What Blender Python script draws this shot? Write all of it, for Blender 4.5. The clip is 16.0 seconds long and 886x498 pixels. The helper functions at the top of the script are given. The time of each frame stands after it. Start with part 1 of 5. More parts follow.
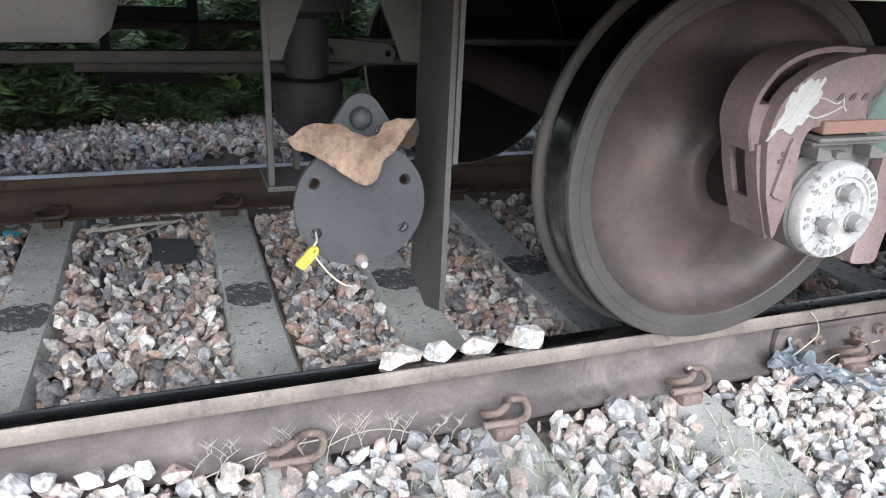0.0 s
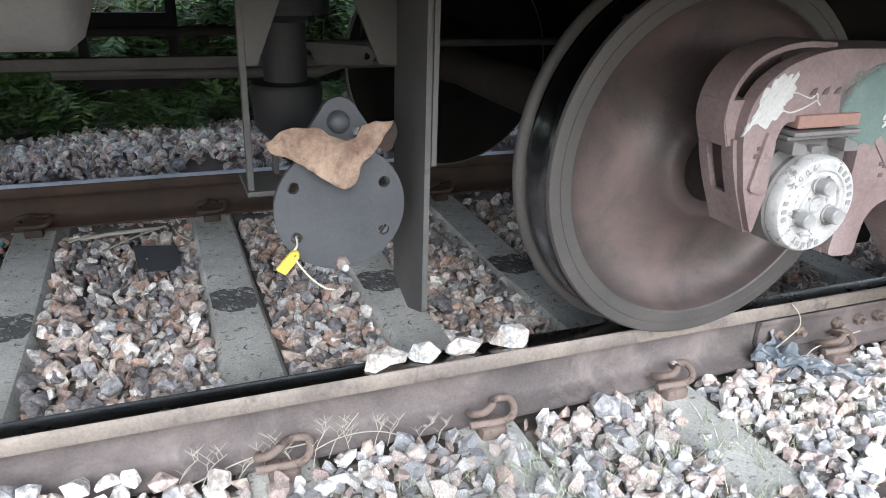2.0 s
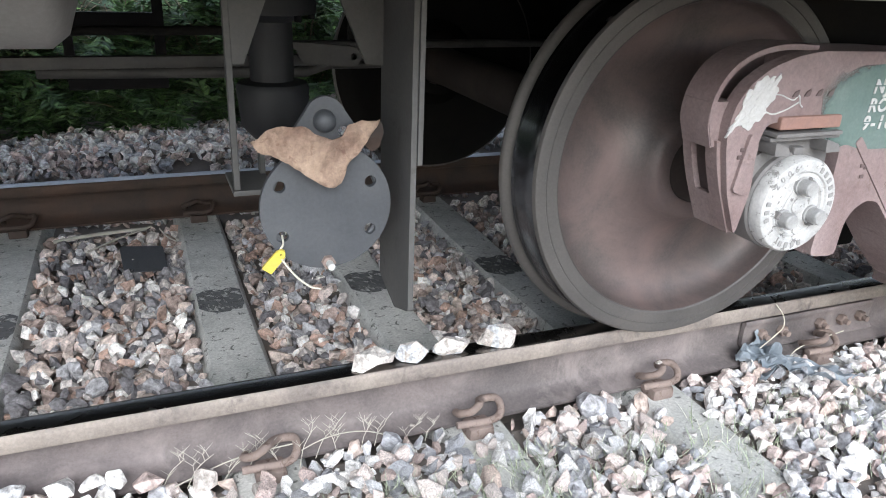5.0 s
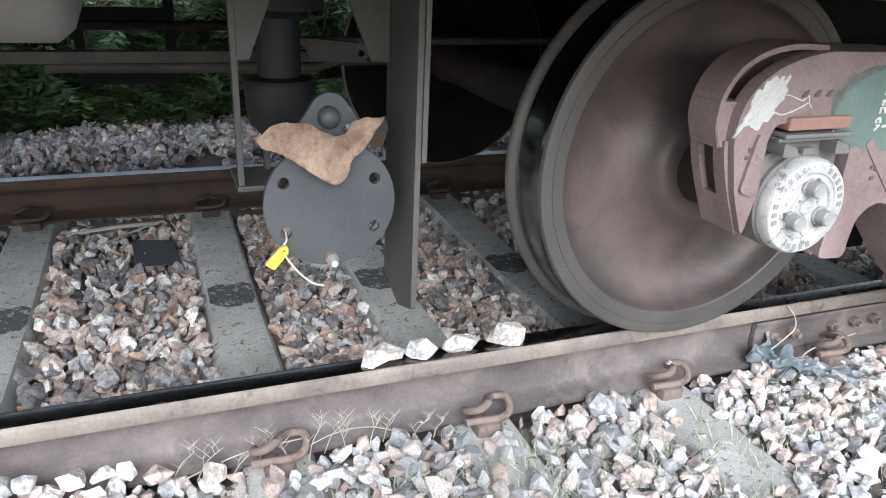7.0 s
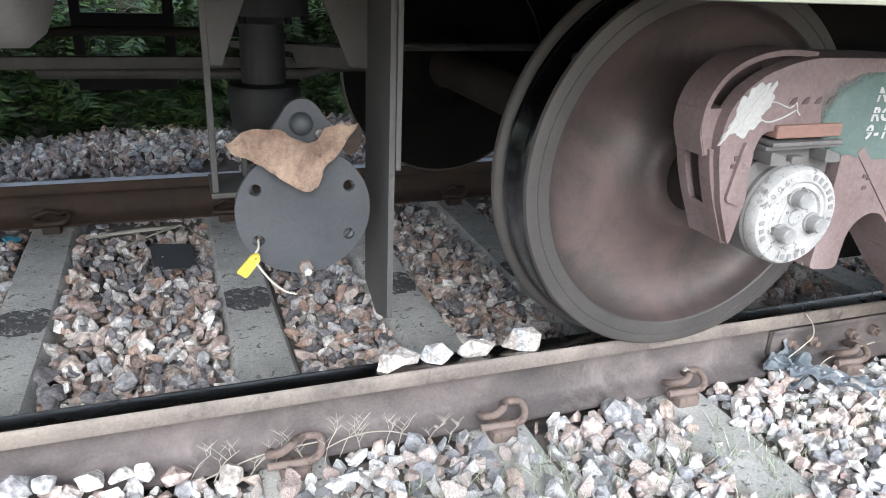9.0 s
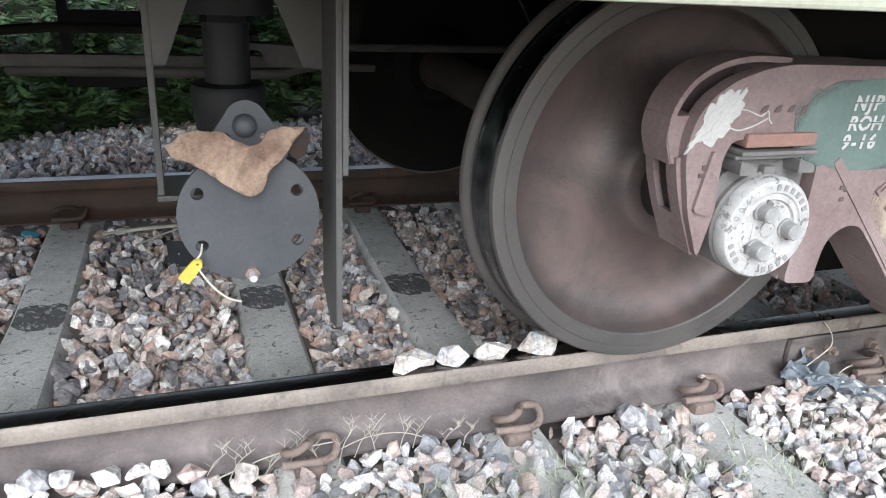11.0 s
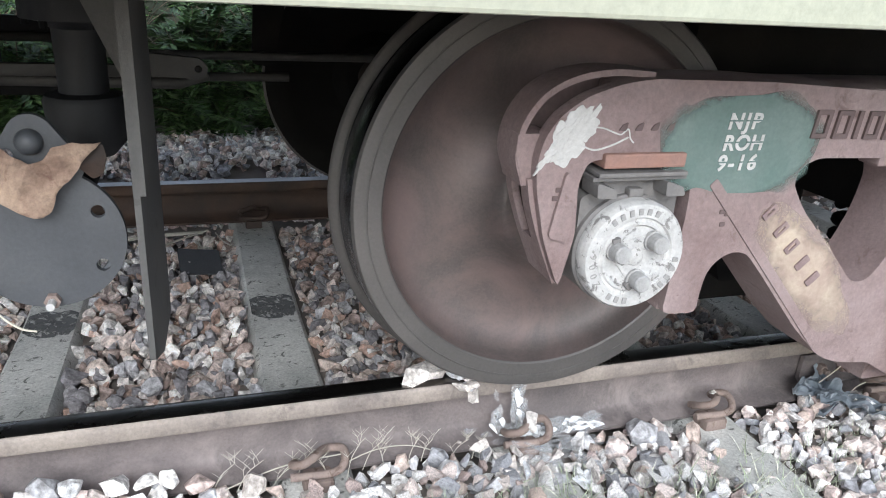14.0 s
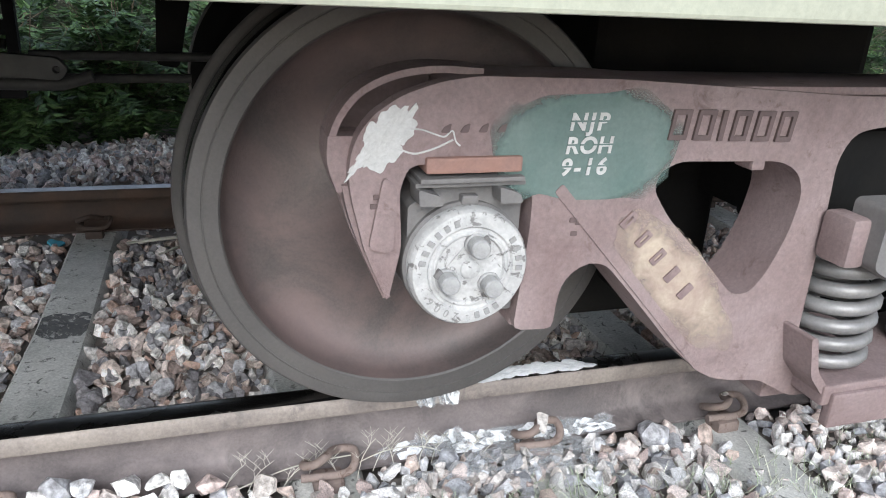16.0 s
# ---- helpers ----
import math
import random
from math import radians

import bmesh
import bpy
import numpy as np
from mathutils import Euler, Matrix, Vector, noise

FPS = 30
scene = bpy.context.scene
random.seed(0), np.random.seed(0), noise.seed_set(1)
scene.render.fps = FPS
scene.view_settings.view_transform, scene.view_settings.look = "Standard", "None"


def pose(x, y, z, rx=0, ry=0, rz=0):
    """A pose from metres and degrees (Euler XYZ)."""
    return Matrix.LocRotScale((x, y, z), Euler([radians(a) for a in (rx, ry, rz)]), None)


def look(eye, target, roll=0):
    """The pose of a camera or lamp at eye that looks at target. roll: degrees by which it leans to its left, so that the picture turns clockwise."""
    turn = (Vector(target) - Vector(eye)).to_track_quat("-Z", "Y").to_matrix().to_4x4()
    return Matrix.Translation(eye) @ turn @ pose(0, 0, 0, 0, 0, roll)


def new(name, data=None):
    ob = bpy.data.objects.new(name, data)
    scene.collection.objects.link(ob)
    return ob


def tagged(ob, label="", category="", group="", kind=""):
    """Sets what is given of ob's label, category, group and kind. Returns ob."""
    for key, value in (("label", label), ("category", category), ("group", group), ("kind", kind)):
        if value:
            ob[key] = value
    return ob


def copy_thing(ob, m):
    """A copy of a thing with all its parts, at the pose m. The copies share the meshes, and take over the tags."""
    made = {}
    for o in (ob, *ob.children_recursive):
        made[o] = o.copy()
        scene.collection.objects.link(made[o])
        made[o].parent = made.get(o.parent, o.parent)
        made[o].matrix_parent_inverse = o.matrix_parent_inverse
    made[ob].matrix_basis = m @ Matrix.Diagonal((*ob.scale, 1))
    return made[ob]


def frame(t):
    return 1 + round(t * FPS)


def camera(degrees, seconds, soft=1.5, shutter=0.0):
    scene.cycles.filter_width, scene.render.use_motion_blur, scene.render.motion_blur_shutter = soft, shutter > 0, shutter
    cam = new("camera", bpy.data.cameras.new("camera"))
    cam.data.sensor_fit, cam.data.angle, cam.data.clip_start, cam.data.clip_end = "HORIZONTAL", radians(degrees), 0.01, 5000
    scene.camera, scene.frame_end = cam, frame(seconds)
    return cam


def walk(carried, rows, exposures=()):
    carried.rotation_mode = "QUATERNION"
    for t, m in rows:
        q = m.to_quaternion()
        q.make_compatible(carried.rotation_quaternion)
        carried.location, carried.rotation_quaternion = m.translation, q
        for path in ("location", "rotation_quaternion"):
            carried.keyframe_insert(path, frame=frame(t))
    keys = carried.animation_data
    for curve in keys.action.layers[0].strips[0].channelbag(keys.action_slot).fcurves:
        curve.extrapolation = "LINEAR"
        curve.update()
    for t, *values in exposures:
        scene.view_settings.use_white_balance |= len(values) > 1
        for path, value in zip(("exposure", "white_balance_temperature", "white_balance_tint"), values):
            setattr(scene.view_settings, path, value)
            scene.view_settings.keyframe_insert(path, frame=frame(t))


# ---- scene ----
cam = camera(62.6, 16.0, 1.0)
PATH = [
    (0, (0.026, -1.436, 0.915), (0.677, 0.296, 0.156), 2.8),
    (0.5, (0.029, -1.438, 0.914), (0.691, 0.287, 0.148), 2.5),
    (1, (0.035, -1.446, 0.918), (0.704, 0.274, 0.147), 2.2),
    (1.5, (0.034, -1.445, 0.917), (0.706, 0.275, 0.15), 2.0),
    (2, (0.037, -1.444, 0.919), (0.718, 0.277, 0.162), 1.9),
    (2.5, (0.036, -1.443, 0.919), (0.761, 0.255, 0.152), 2.2),
    (3, (0.038, -1.446, 0.919), (0.75, 0.265, 0.167), 1.9),
    (3.5, (0.036, -1.452, 0.914), (0.745, 0.262, 0.165), 2.2),
    (4, (0.036, -1.451, 0.916), (0.748, 0.263, 0.17), 2.3),
    (6.5, (0.038, -1.451, 0.914), (0.747, 0.258, 0.156), 2.5),
    (7, (0.034, -1.451, 0.915), (0.721, 0.268, 0.158), 2.7),
    (7.5, (0.035, -1.457, 0.915), (0.702, 0.269, 0.156), 2.4),
    (8, (0.038, -1.456, 0.916), (0.704, 0.271, 0.158), 2.1),
    (8.5, (0.035, -1.459, 0.915), (0.692, 0.279, 0.176), 2.0),
    (9, (0.026, -1.454, 0.914), (0.68, 0.284, 0.171), 2.6),
    (11.5, (0.011, -1.445, 0.916), (0.636, 0.304, 0.175), 3.2),
    (12, (0.011, -1.444, 0.918), (0.64, 0.305, 0.18), 3.2),
    (12.5, (0.01, -1.439, 0.918), (0.634, 0.312, 0.179), 3.4),
    (13, (0.006, -1.439, 0.914), (0.636, 0.312, 0.18), 3.6),
    (13.5, (0.008, -1.438, 0.92), (0.631, 0.312, 0.181), 3.5),
    (14, (0.009, -1.437, 0.924), (0.614, 0.327, 0.2), 3.5),
    (14.5, (0.009, -1.437, 0.919), (0.623, 0.326, 0.201), 3.5),
    (15, (0.006, -1.43, 0.921), (0.595, 0.34, 0.199), 3.6),
    (15.5, (0.011, -1.452, 0.905), (0.577, 0.339, 0.218), 3.1),
    (16, (0.01, -1.438, 0.919), (0.588, 0.337, 0.201), 3.1),
]
walk(cam, [(t, look(eye, target, roll)) for t, eye, target, roll in PATH], [(0, 1.28), (9, 1.26), (12, 1.18), (14, 1.10), (16, 1.02)])

# ---- world and light: overcast daylight ----
world = bpy.data.worlds.new("overcast_sky")
scene.world = world
world.use_nodes = True
wn = world.node_tree
sky = wn.nodes.new("ShaderNodeTexSky")
sky.sky_type, sky.sun_disc = "NISHITA", False
sky.sun_elevation, sky.sun_rotation = radians(34), radians(194)
sky.air_density, sky.dust_density = 1.0, 1.0
grey = wn.nodes.new("ShaderNodeHueSaturation")
grey.inputs["Saturation"].default_value = 0.6
wn.links.new(sky.outputs[0], grey.inputs["Color"])
wn.links.new(grey.outputs[0], wn.nodes["Background"].inputs["Color"])
wn.nodes["Background"].inputs["Strength"].default_value = 0.15

sun = new("sun", bpy.data.lights.new("sun", "SUN"))
sun.data.energy, sun.data.angle, sun.data.color = 1.6, radians(36), (0.90, 0.955, 1.0)
sun.matrix_world = look((-1.1, -5.5, 3.9), (0.3, 0, 0))


# ---- materials ----
def nodes_of(name):
    m = bpy.data.materials.new(name)
    m.use_nodes = True
    nt = m.node_tree
    return m, nt, nt.nodes["Principled BSDF"]


def noise_tex(nt, scale, detail=6, rough=0.6, dist=0.0):
    co = nt.nodes.new("ShaderNodeTexCoord")
    n = nt.nodes.new("ShaderNodeTexNoise")
    n.inputs["Scale"].default_value, n.inputs["Detail"].default_value = scale, detail
    n.inputs["Roughness"].default_value, n.inputs["Distortion"].default_value = rough, dist
    nt.links.new(co.outputs["Object"], n.inputs["Vector"])
    return n


def ramp(nt, src, stops, interp="LINEAR"):
    r = nt.nodes.new("ShaderNodeValToRGB")
    r.color_ramp.interpolation = interp
    e = r.color_ramp.elements
    while len(e) < len(stops):
        e.new(0.5)
    for el, (p, c) in zip(e, stops):
        el.position, el.color = p, (*c, 1) if len(c) == 3 else c
    nt.links.new(src, r.inputs[0])
    return r


def mix(nt, fac, a, b, kind="MIX"):
    m = nt.nodes.new("ShaderNodeMix")
    m.data_type, m.blend_type = "RGBA", kind
    for sock, v in ((m.inputs[0], fac), (m.inputs[6], a), (m.inputs[7], b)):
        if hasattr(v, "links"):
            nt.links.new(v, sock)
        else:
            sock.default_value = v if isinstance(v, float) else (*v, 1)
    return m.outputs[2]


def bump(nt, bsdf, height, strength, distance):
    b = nt.nodes.new("ShaderNodeBump")
    b.inputs["Strength"].default_value, b.inputs["Distance"].default_value = strength, distance
    nt.links.new(height, b.inputs["Height"])
    nt.links.new(b.outputs[0], bsdf.inputs["Normal"])


def surface(name, a, b, rough=0.75, metal=0.0, coarse=6.0, fine=90.0, relief=0.002, spots=None, spot_scale=14.0, spot_at=0.62, spec=0.5, grain=0.3, soft=0.03):
    """Two tones in large patches, a fine grain, optional stains of a third colour."""
    m, nt, bs = nodes_of(name)
    big, small = noise_tex(nt, coarse, 7, 0.62, 0.4), noise_tex(nt, fine, 5, 0.7)
    col = mix(nt, ramp(nt, big.outputs[0], [(0.35, (0, 0, 0)), (0.65, (1, 1, 1))]).outputs[0], a, b)
    col = mix(nt, grain, col, ramp(nt, small.outputs[0], [(0.3, (0.6, 0.6, 0.6)), (0.7, (1.3, 1.3, 1.3))]).outputs[0], "MULTIPLY")
    if spots:
        st = noise_tex(nt, spot_scale, 8, 0.7, 0.6)
        col = mix(nt, ramp(nt, st.outputs[0], [(spot_at - soft, (0, 0, 0)), (spot_at + soft, (1, 1, 1))]).outputs[0], col, spots)
    nt.links.new(col, bs.inputs["Base Color"])
    rr = nt.nodes.new("ShaderNodeMapRange")
    rr.inputs[3].default_value, rr.inputs[4].default_value = max(rough - 0.12, 0.05), min(rough + 0.12, 1)
    nt.links.new(big.outputs[0], rr.inputs[0])
    nt.links.new(rr.outputs[0], bs.inputs["Roughness"])
    bs.inputs["Metallic"].default_value = metal
    bs.inputs["Specular IOR Level"].default_value = spec
    if relief:
        bump(nt, bs, small.outputs[0], 0.6, relief)
    return m


def pieces(name, stops, rough=0.85, grain=70.0, relief=0.003):
    """Many pieces, each of its own tone from a palette."""
    m, nt, bs = nodes_of(name)
    geo, ob = nt.nodes.new("ShaderNodeNewGeometry"), nt.nodes.new("ShaderNodeObjectInfo")
    add, fr = nt.nodes.new("ShaderNodeMath"), nt.nodes.new("ShaderNodeMath")
    add.operation, fr.operation = "ADD", "FRACT"
    nt.links.new(geo.outputs["Random Per Island"], add.inputs[0])
    nt.links.new(ob.outputs["Random"], add.inputs[1])
    nt.links.new(add.outputs[0], fr.inputs[0])
    base = ramp(nt, fr.outputs[0], stops, "CONSTANT").outputs[0]
    small, mid = noise_tex(nt, grain, 6, 0.7), noise_tex(nt, 22.0, 6, 0.65, 0.5)
    base = mix(nt, 0.7, base, ramp(nt, mid.outputs[0], [(0.34, (0.5, 0.47, 0.46)), (0.58, (1.5, 1.5, 1.5))]).outputs[0], "MULTIPLY")
    base = mix(nt, 0.75, base, ramp(nt, small.outputs[0], [(0.34, (0.4, 0.39, 0.38)), (0.5, (1.0, 1.0, 1.0)), (0.66, (1.6, 1.6, 1.6))]).outputs[0], "MULTIPLY")
    nt.links.new(base, bs.inputs["Base Color"])
    bs.inputs["Roughness"].default_value = rough
    bump(nt, bs, small.outputs[0], 0.7, relief)
    return m


STONES = [(0.0, (0.572, 0.550, 0.539)), (0.12, (0.352, 0.352, 0.369)), (0.22, (0.660, 0.572, 0.539)), (0.33, (0.506, 0.407, 0.380)), (0.44, (0.704, 0.688, 0.676)),
          (0.55, (0.319, 0.325, 0.347)), (0.63, (0.583, 0.517, 0.484)), (0.72, (0.528, 0.528, 0.539)), (0.82, (0.770, 0.754, 0.737)), (0.93, (0.473, 0.385, 0.341))]
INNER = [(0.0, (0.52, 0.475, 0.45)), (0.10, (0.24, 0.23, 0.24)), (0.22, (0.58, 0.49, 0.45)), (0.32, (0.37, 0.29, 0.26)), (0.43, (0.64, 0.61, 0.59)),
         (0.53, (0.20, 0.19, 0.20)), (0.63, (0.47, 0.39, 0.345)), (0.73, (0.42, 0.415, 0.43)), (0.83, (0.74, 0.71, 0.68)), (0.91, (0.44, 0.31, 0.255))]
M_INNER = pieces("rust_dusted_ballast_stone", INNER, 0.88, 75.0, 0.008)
M_BALLAST = pieces("ballast_stone", STONES, 0.85, 55.0, 0.009)
M_WHITE_STONE = pieces("pale_quartz_stone", [(0.0, (0.50, 0.465, 0.44)), (0.35, (0.44, 0.40, 0.37)), (0.65, (0.46, 0.47, 0.49)), (0.85, (0.53, 0.50, 0.475))], 0.8, 85, 0.006)
M_POWDER = surface("crushed_stone_powder", (0.84, 0.85, 0.86), (0.78, 0.79, 0.81), 0.95, 0, 20, 200, 0.001)
M_SOIL = surface("ballast_dust", (0.24, 0.21, 0.19), (0.17, 0.15, 0.135), 0.95, 0, 3, 60, 0.01)
M_CONCRETE = surface("weathered_concrete", (0.40, 0.405, 0.385), (0.70, 0.69, 0.66), 0.9, 0, 3.5, 140, 0.004, (0.15, 0.15, 0.14), 34, 0.605, grain=0.8)
M_GREASE = surface("oil_stain", (0.075, 0.077, 0.08), (0.15, 0.15, 0.15), 0.7, 0, 20, 120, 0.002)
M_RAIL = surface("rusty_rail_steel", (0.092, 0.082, 0.082), (0.215, 0.182, 0.178), 0.70, 0.2, 2.6, 130, 0.0015, (0.28, 0.242, 0.232), 5, 0.61, grain=0.45, soft=0.10)
# near head: polished steel coloured dark for the wagon mirrored in it
M_RAIL_HEAD = surface("dark_reflection_rail_head", (0.30, 0.285, 0.275), (0.19, 0.175, 0.165), 0.27, 1.0, 3, 60, 0.0003)
# far head: same steel, base colour raised to stand in for reflected sky
M_RAIL_SKY = surface("sky_reflection_rail_head", (0.66, 0.67, 0.69), (0.52, 0.53, 0.55), 0.5, 0.8, 3, 60, 0.0003)
M_RAIL_SIDE = surface("tan_rail_head_side", (0.33, 0.285, 0.25), (0.21, 0.18, 0.165), 0.7, 0.1, 5, 120, 0.001, (0.13, 0.11, 0.105), 9, 0.62, grain=0.5, soft=0.06)
# far rust: brown rust darkened so that its colour carries the wagon's shade
M_RUST_FAR = surface("shaded_rusty_rail", (0.075, 0.043, 0.03), (0.04, 0.031, 0.027), 0.8, 0.1, 5, 90, 0.002)
M_RUST = surface("rusty_clip_iron", (0.20, 0.15, 0.13), (0.28, 0.22, 0.195), 0.85, 0.1, 12, 160, 0.002, (0.13, 0.09, 0.075), 30, 0.6)
M_WHEEL = surface("dusty_wheel_steel", (0.108, 0.094, 0.091), (0.158, 0.126, 0.122), 0.48, 0.35, 5, 150, 0.0008, (0.21, 0.152, 0.145), 4.5, 0.56, grain=0.4, soft=0.14)
M_RIM = surface("dusty_rim_steel", (0.092, 0.087, 0.085), (0.125, 0.116, 0.112), 0.58, 0.4, 4, 140, 0.0006, (0.12, 0.11, 0.105), 8, 0.62)
M_TREAD = surface("polished_tread", (0.30, 0.315, 0.345), (0.10, 0.104, 0.112), 0.24, 1.0, 7, 40, 0.0002)
M_FRAME = surface("dusty_oxide_red_paint", (0.190, 0.134, 0.130), (0.275, 0.212, 0.208), 0.78, 0, 4.5, 120, 0.0025, (0.14, 0.095, 0.088), 16, 0.64, grain=0.45, soft=0.05)
# dark oxide: grime on the marks, and shade of recesses put into colour
M_FRAME_DARK = surface("grimy_shaded_oxide", (0.095, 0.068, 0.066), (0.135, 0.098, 0.095), 0.85, 0, 12, 110, 0.001)
M_AXLE = surface("brown_dusty_axle", (0.032, 0.026, 0.024), (0.05, 0.04, 0.036), 0.85, 0.1, 6, 90, 0.001, spec=0.2)
M_CREAM_DUST = surface("cream_dust_on_paint", (0.46, 0.38, 0.30), (0.36, 0.28, 0.23), 0.9, 0, 12, 110, 0.001, (0.28, 0.20, 0.18), 9, 0.62, soft=0.10)
M_GREEN = surface("faded_green_paint", (0.10, 0.155, 0.14), (0.15, 0.20, 0.185), 0.75, 0, 10, 110, 0.001, (0.28, 0.22, 0.2), 25, 0.7)
M_WHITE = surface("white_marking_paint", (0.54, 0.54, 0.53), (0.44, 0.436, 0.425), 0.7, 0, 30, 140, 0.001)
M_CAP = surface("white_painted_cap", (0.50, 0.496, 0.49), (0.38, 0.376, 0.372), 0.6, 0, 30, 140, 0.002, (0.17, 0.165, 0.16), 45, 0.585)
M_BOLT = surface("worn_white_bolt", (0.38, 0.38, 0.377), (0.27, 0.267, 0.265), 0.5, 0.1, 40, 140, 0.0005)
M_CAST = surface("grubby_white_cast_mark", (0.33, 0.326, 0.32), (0.22, 0.217, 0.214), 0.7, 0, 40, 140, 0.001)
M_IRON = surface("grey_dusty_iron", (0.145, 0.138, 0.136), (0.19, 0.182, 0.178), 0.7, 0.1, 8, 130, 0.001)
M_SPRING = surface("worn_grey_spring_steel", (0.20, 0.195, 0.192), (0.28, 0.272, 0.268), 0.42, 0.3, 10, 130, 0.0006)
M_PAD = surface("orange_rubber_pad", (0.30, 0.165, 0.13), (0.26, 0.155, 0.13), 0.75, 0, 15, 130, 0.001)
M_DARK = surface("sooty_black_iron", (0.007, 0.007, 0.008), (0.012, 0.012, 0.013), 0.75, 0.1, 6, 90, 0.001, spec=0.12)
M_PIPE = surface("slate_black_pipe_paint", (0.011, 0.012, 0.014), (0.017, 0.018, 0.021), 0.6, 0.1, 7, 110, 0.001)
# wheel backs: grease, plus the far wheel's shade put into the colour
M_WHEEL_BACK = surface("greasy_shaded_wheel_back", (0.005, 0.005, 0.005), (0.009, 0.0085, 0.008), 0.7, 0.0, 8, 90, 0.001, spec=0.12)
M_ROD = surface("worn_dark_rod", (0.05, 0.05, 0.05), (0.075, 0.073, 0.07), 0.55, 0.2, 8, 90, 0.0006, spec=0.12)
# underframe black: grime, with the deep shade down there put into the colour
M_UNDER = surface("grimy_shaded_underframe", (0.009, 0.009, 0.009), (0.016, 0.015, 0.014), 0.8, 0.05, 5, 90, 0.001, spec=0.12)
M_BLANK = surface("blue_grey_plate_paint", (0.062, 0.067, 0.076), (0.086, 0.091, 0.100), 0.55, 0.2, 6, 140, 0.0006, (0.09, 0.07, 0.06), 9, 0.66)
M_BRACKET = surface("dull_grey_bracket_steel", (0.07, 0.07, 0.07), (0.105, 0.103, 0.10), 0.62, 0.25, 5, 120, 0.001, (0.06, 0.055, 0.052), 7, 0.62)
M_SHEET = surface("dried_brown_sheet", (0.20, 0.125, 0.095), (0.40, 0.29, 0.215), 0.8, 0, 13, 110, 0.006, (0.13, 0.065, 0.045), 24, 0.62, grain=0.7, soft=0.06)
M_YELLOW = surface("yellow_seal_plastic", (0.62, 0.50, 0.07), (0.55, 0.45, 0.10), 0.5, 0, 30, 100, 0)
M_CORD = surface("pale_cord", (0.62, 0.58, 0.48), (0.5, 0.47, 0.4), 0.8, 0, 30, 100, 0)
M_CREAM = surface("pale_cream_paint", (0.40, 0.41, 0.325), (0.36, 0.365, 0.29), 0.6, 0, 3, 90, 0.0005)
M_GREY_TANK = surface("light_grey_cylinder_paint", (0.27, 0.265, 0.255), (0.22, 0.215, 0.205), 0.5, 0.1, 4, 90, 0.0005)
M_LEAF = pieces("shrub_leaf", [(0.0, (0.05, 0.10, 0.035)), (0.3, (0.07, 0.135, 0.048)), (0.55, (0.03, 0.06, 0.024)), (0.8, (0.10, 0.18, 0.062))], 0.5, 60, 0)
M_STEM = surface("shrub_stem", (0.14, 0.11, 0.075), (0.2, 0.16, 0.12), 0.9)
M_STRAW = surface("dry_grass", (0.50, 0.475, 0.42), (0.42, 0.40, 0.34), 0.85, 0, 20, 80, 0)
M_GRASS = pieces("pale_green_grass", [(0.0, (0.36, 0.40, 0.30)), (0.4, (0.50, 0.51, 0.42)), (0.7, (0.28, 0.33, 0.22))], 0.8, 60, 0)
M_BAG = surface("grey_blue_plastic_film", (0.15, 0.18, 0.21), (0.25, 0.28, 0.31), 0.42, 0, 12, 50, 0.002)
M_BLACKBOARD = surface("black_rubber_sheet", (0.045, 0.046, 0.05), (0.065, 0.066, 0.07), 0.7)
M_BLUE = surface("blue_plastic_scrap", (0.05, 0.27, 0.42), (0.10, 0.4, 0.5), 0.5)
M_WALL = surface("old_whitewash", (0.42, 0.43, 0.40), (0.30, 0.31, 0.29), 0.9, 0, 6, 60, 0.002)
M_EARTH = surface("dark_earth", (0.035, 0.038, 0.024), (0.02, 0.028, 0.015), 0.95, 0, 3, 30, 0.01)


def ragged(m, scale, lo, hi, full=1.0):
    """Gives a thin coat gaps and ragged edges."""
    nt = m.node_tree
    n = noise_tex(nt, scale, 8, 0.68, 0.8)
    r = ramp(nt, n.outputs[0], [(lo, (0, 0, 0)), (hi, (full, full, full))])
    nt.links.new(r.outputs[0], nt.nodes["Principled BSDF"].inputs["Alpha"])


M_DUST = surface("airborne_stone_dust", (0.86, 0.88, 0.90), (0.80, 0.82, 0.85), 1.0, 0, 20, 200, 0)
ragged(M_DUST, 40.0, 0.28, 0.80, 0.24)
ragged(M_GREASE, 30.0, 0.40, 0.52)


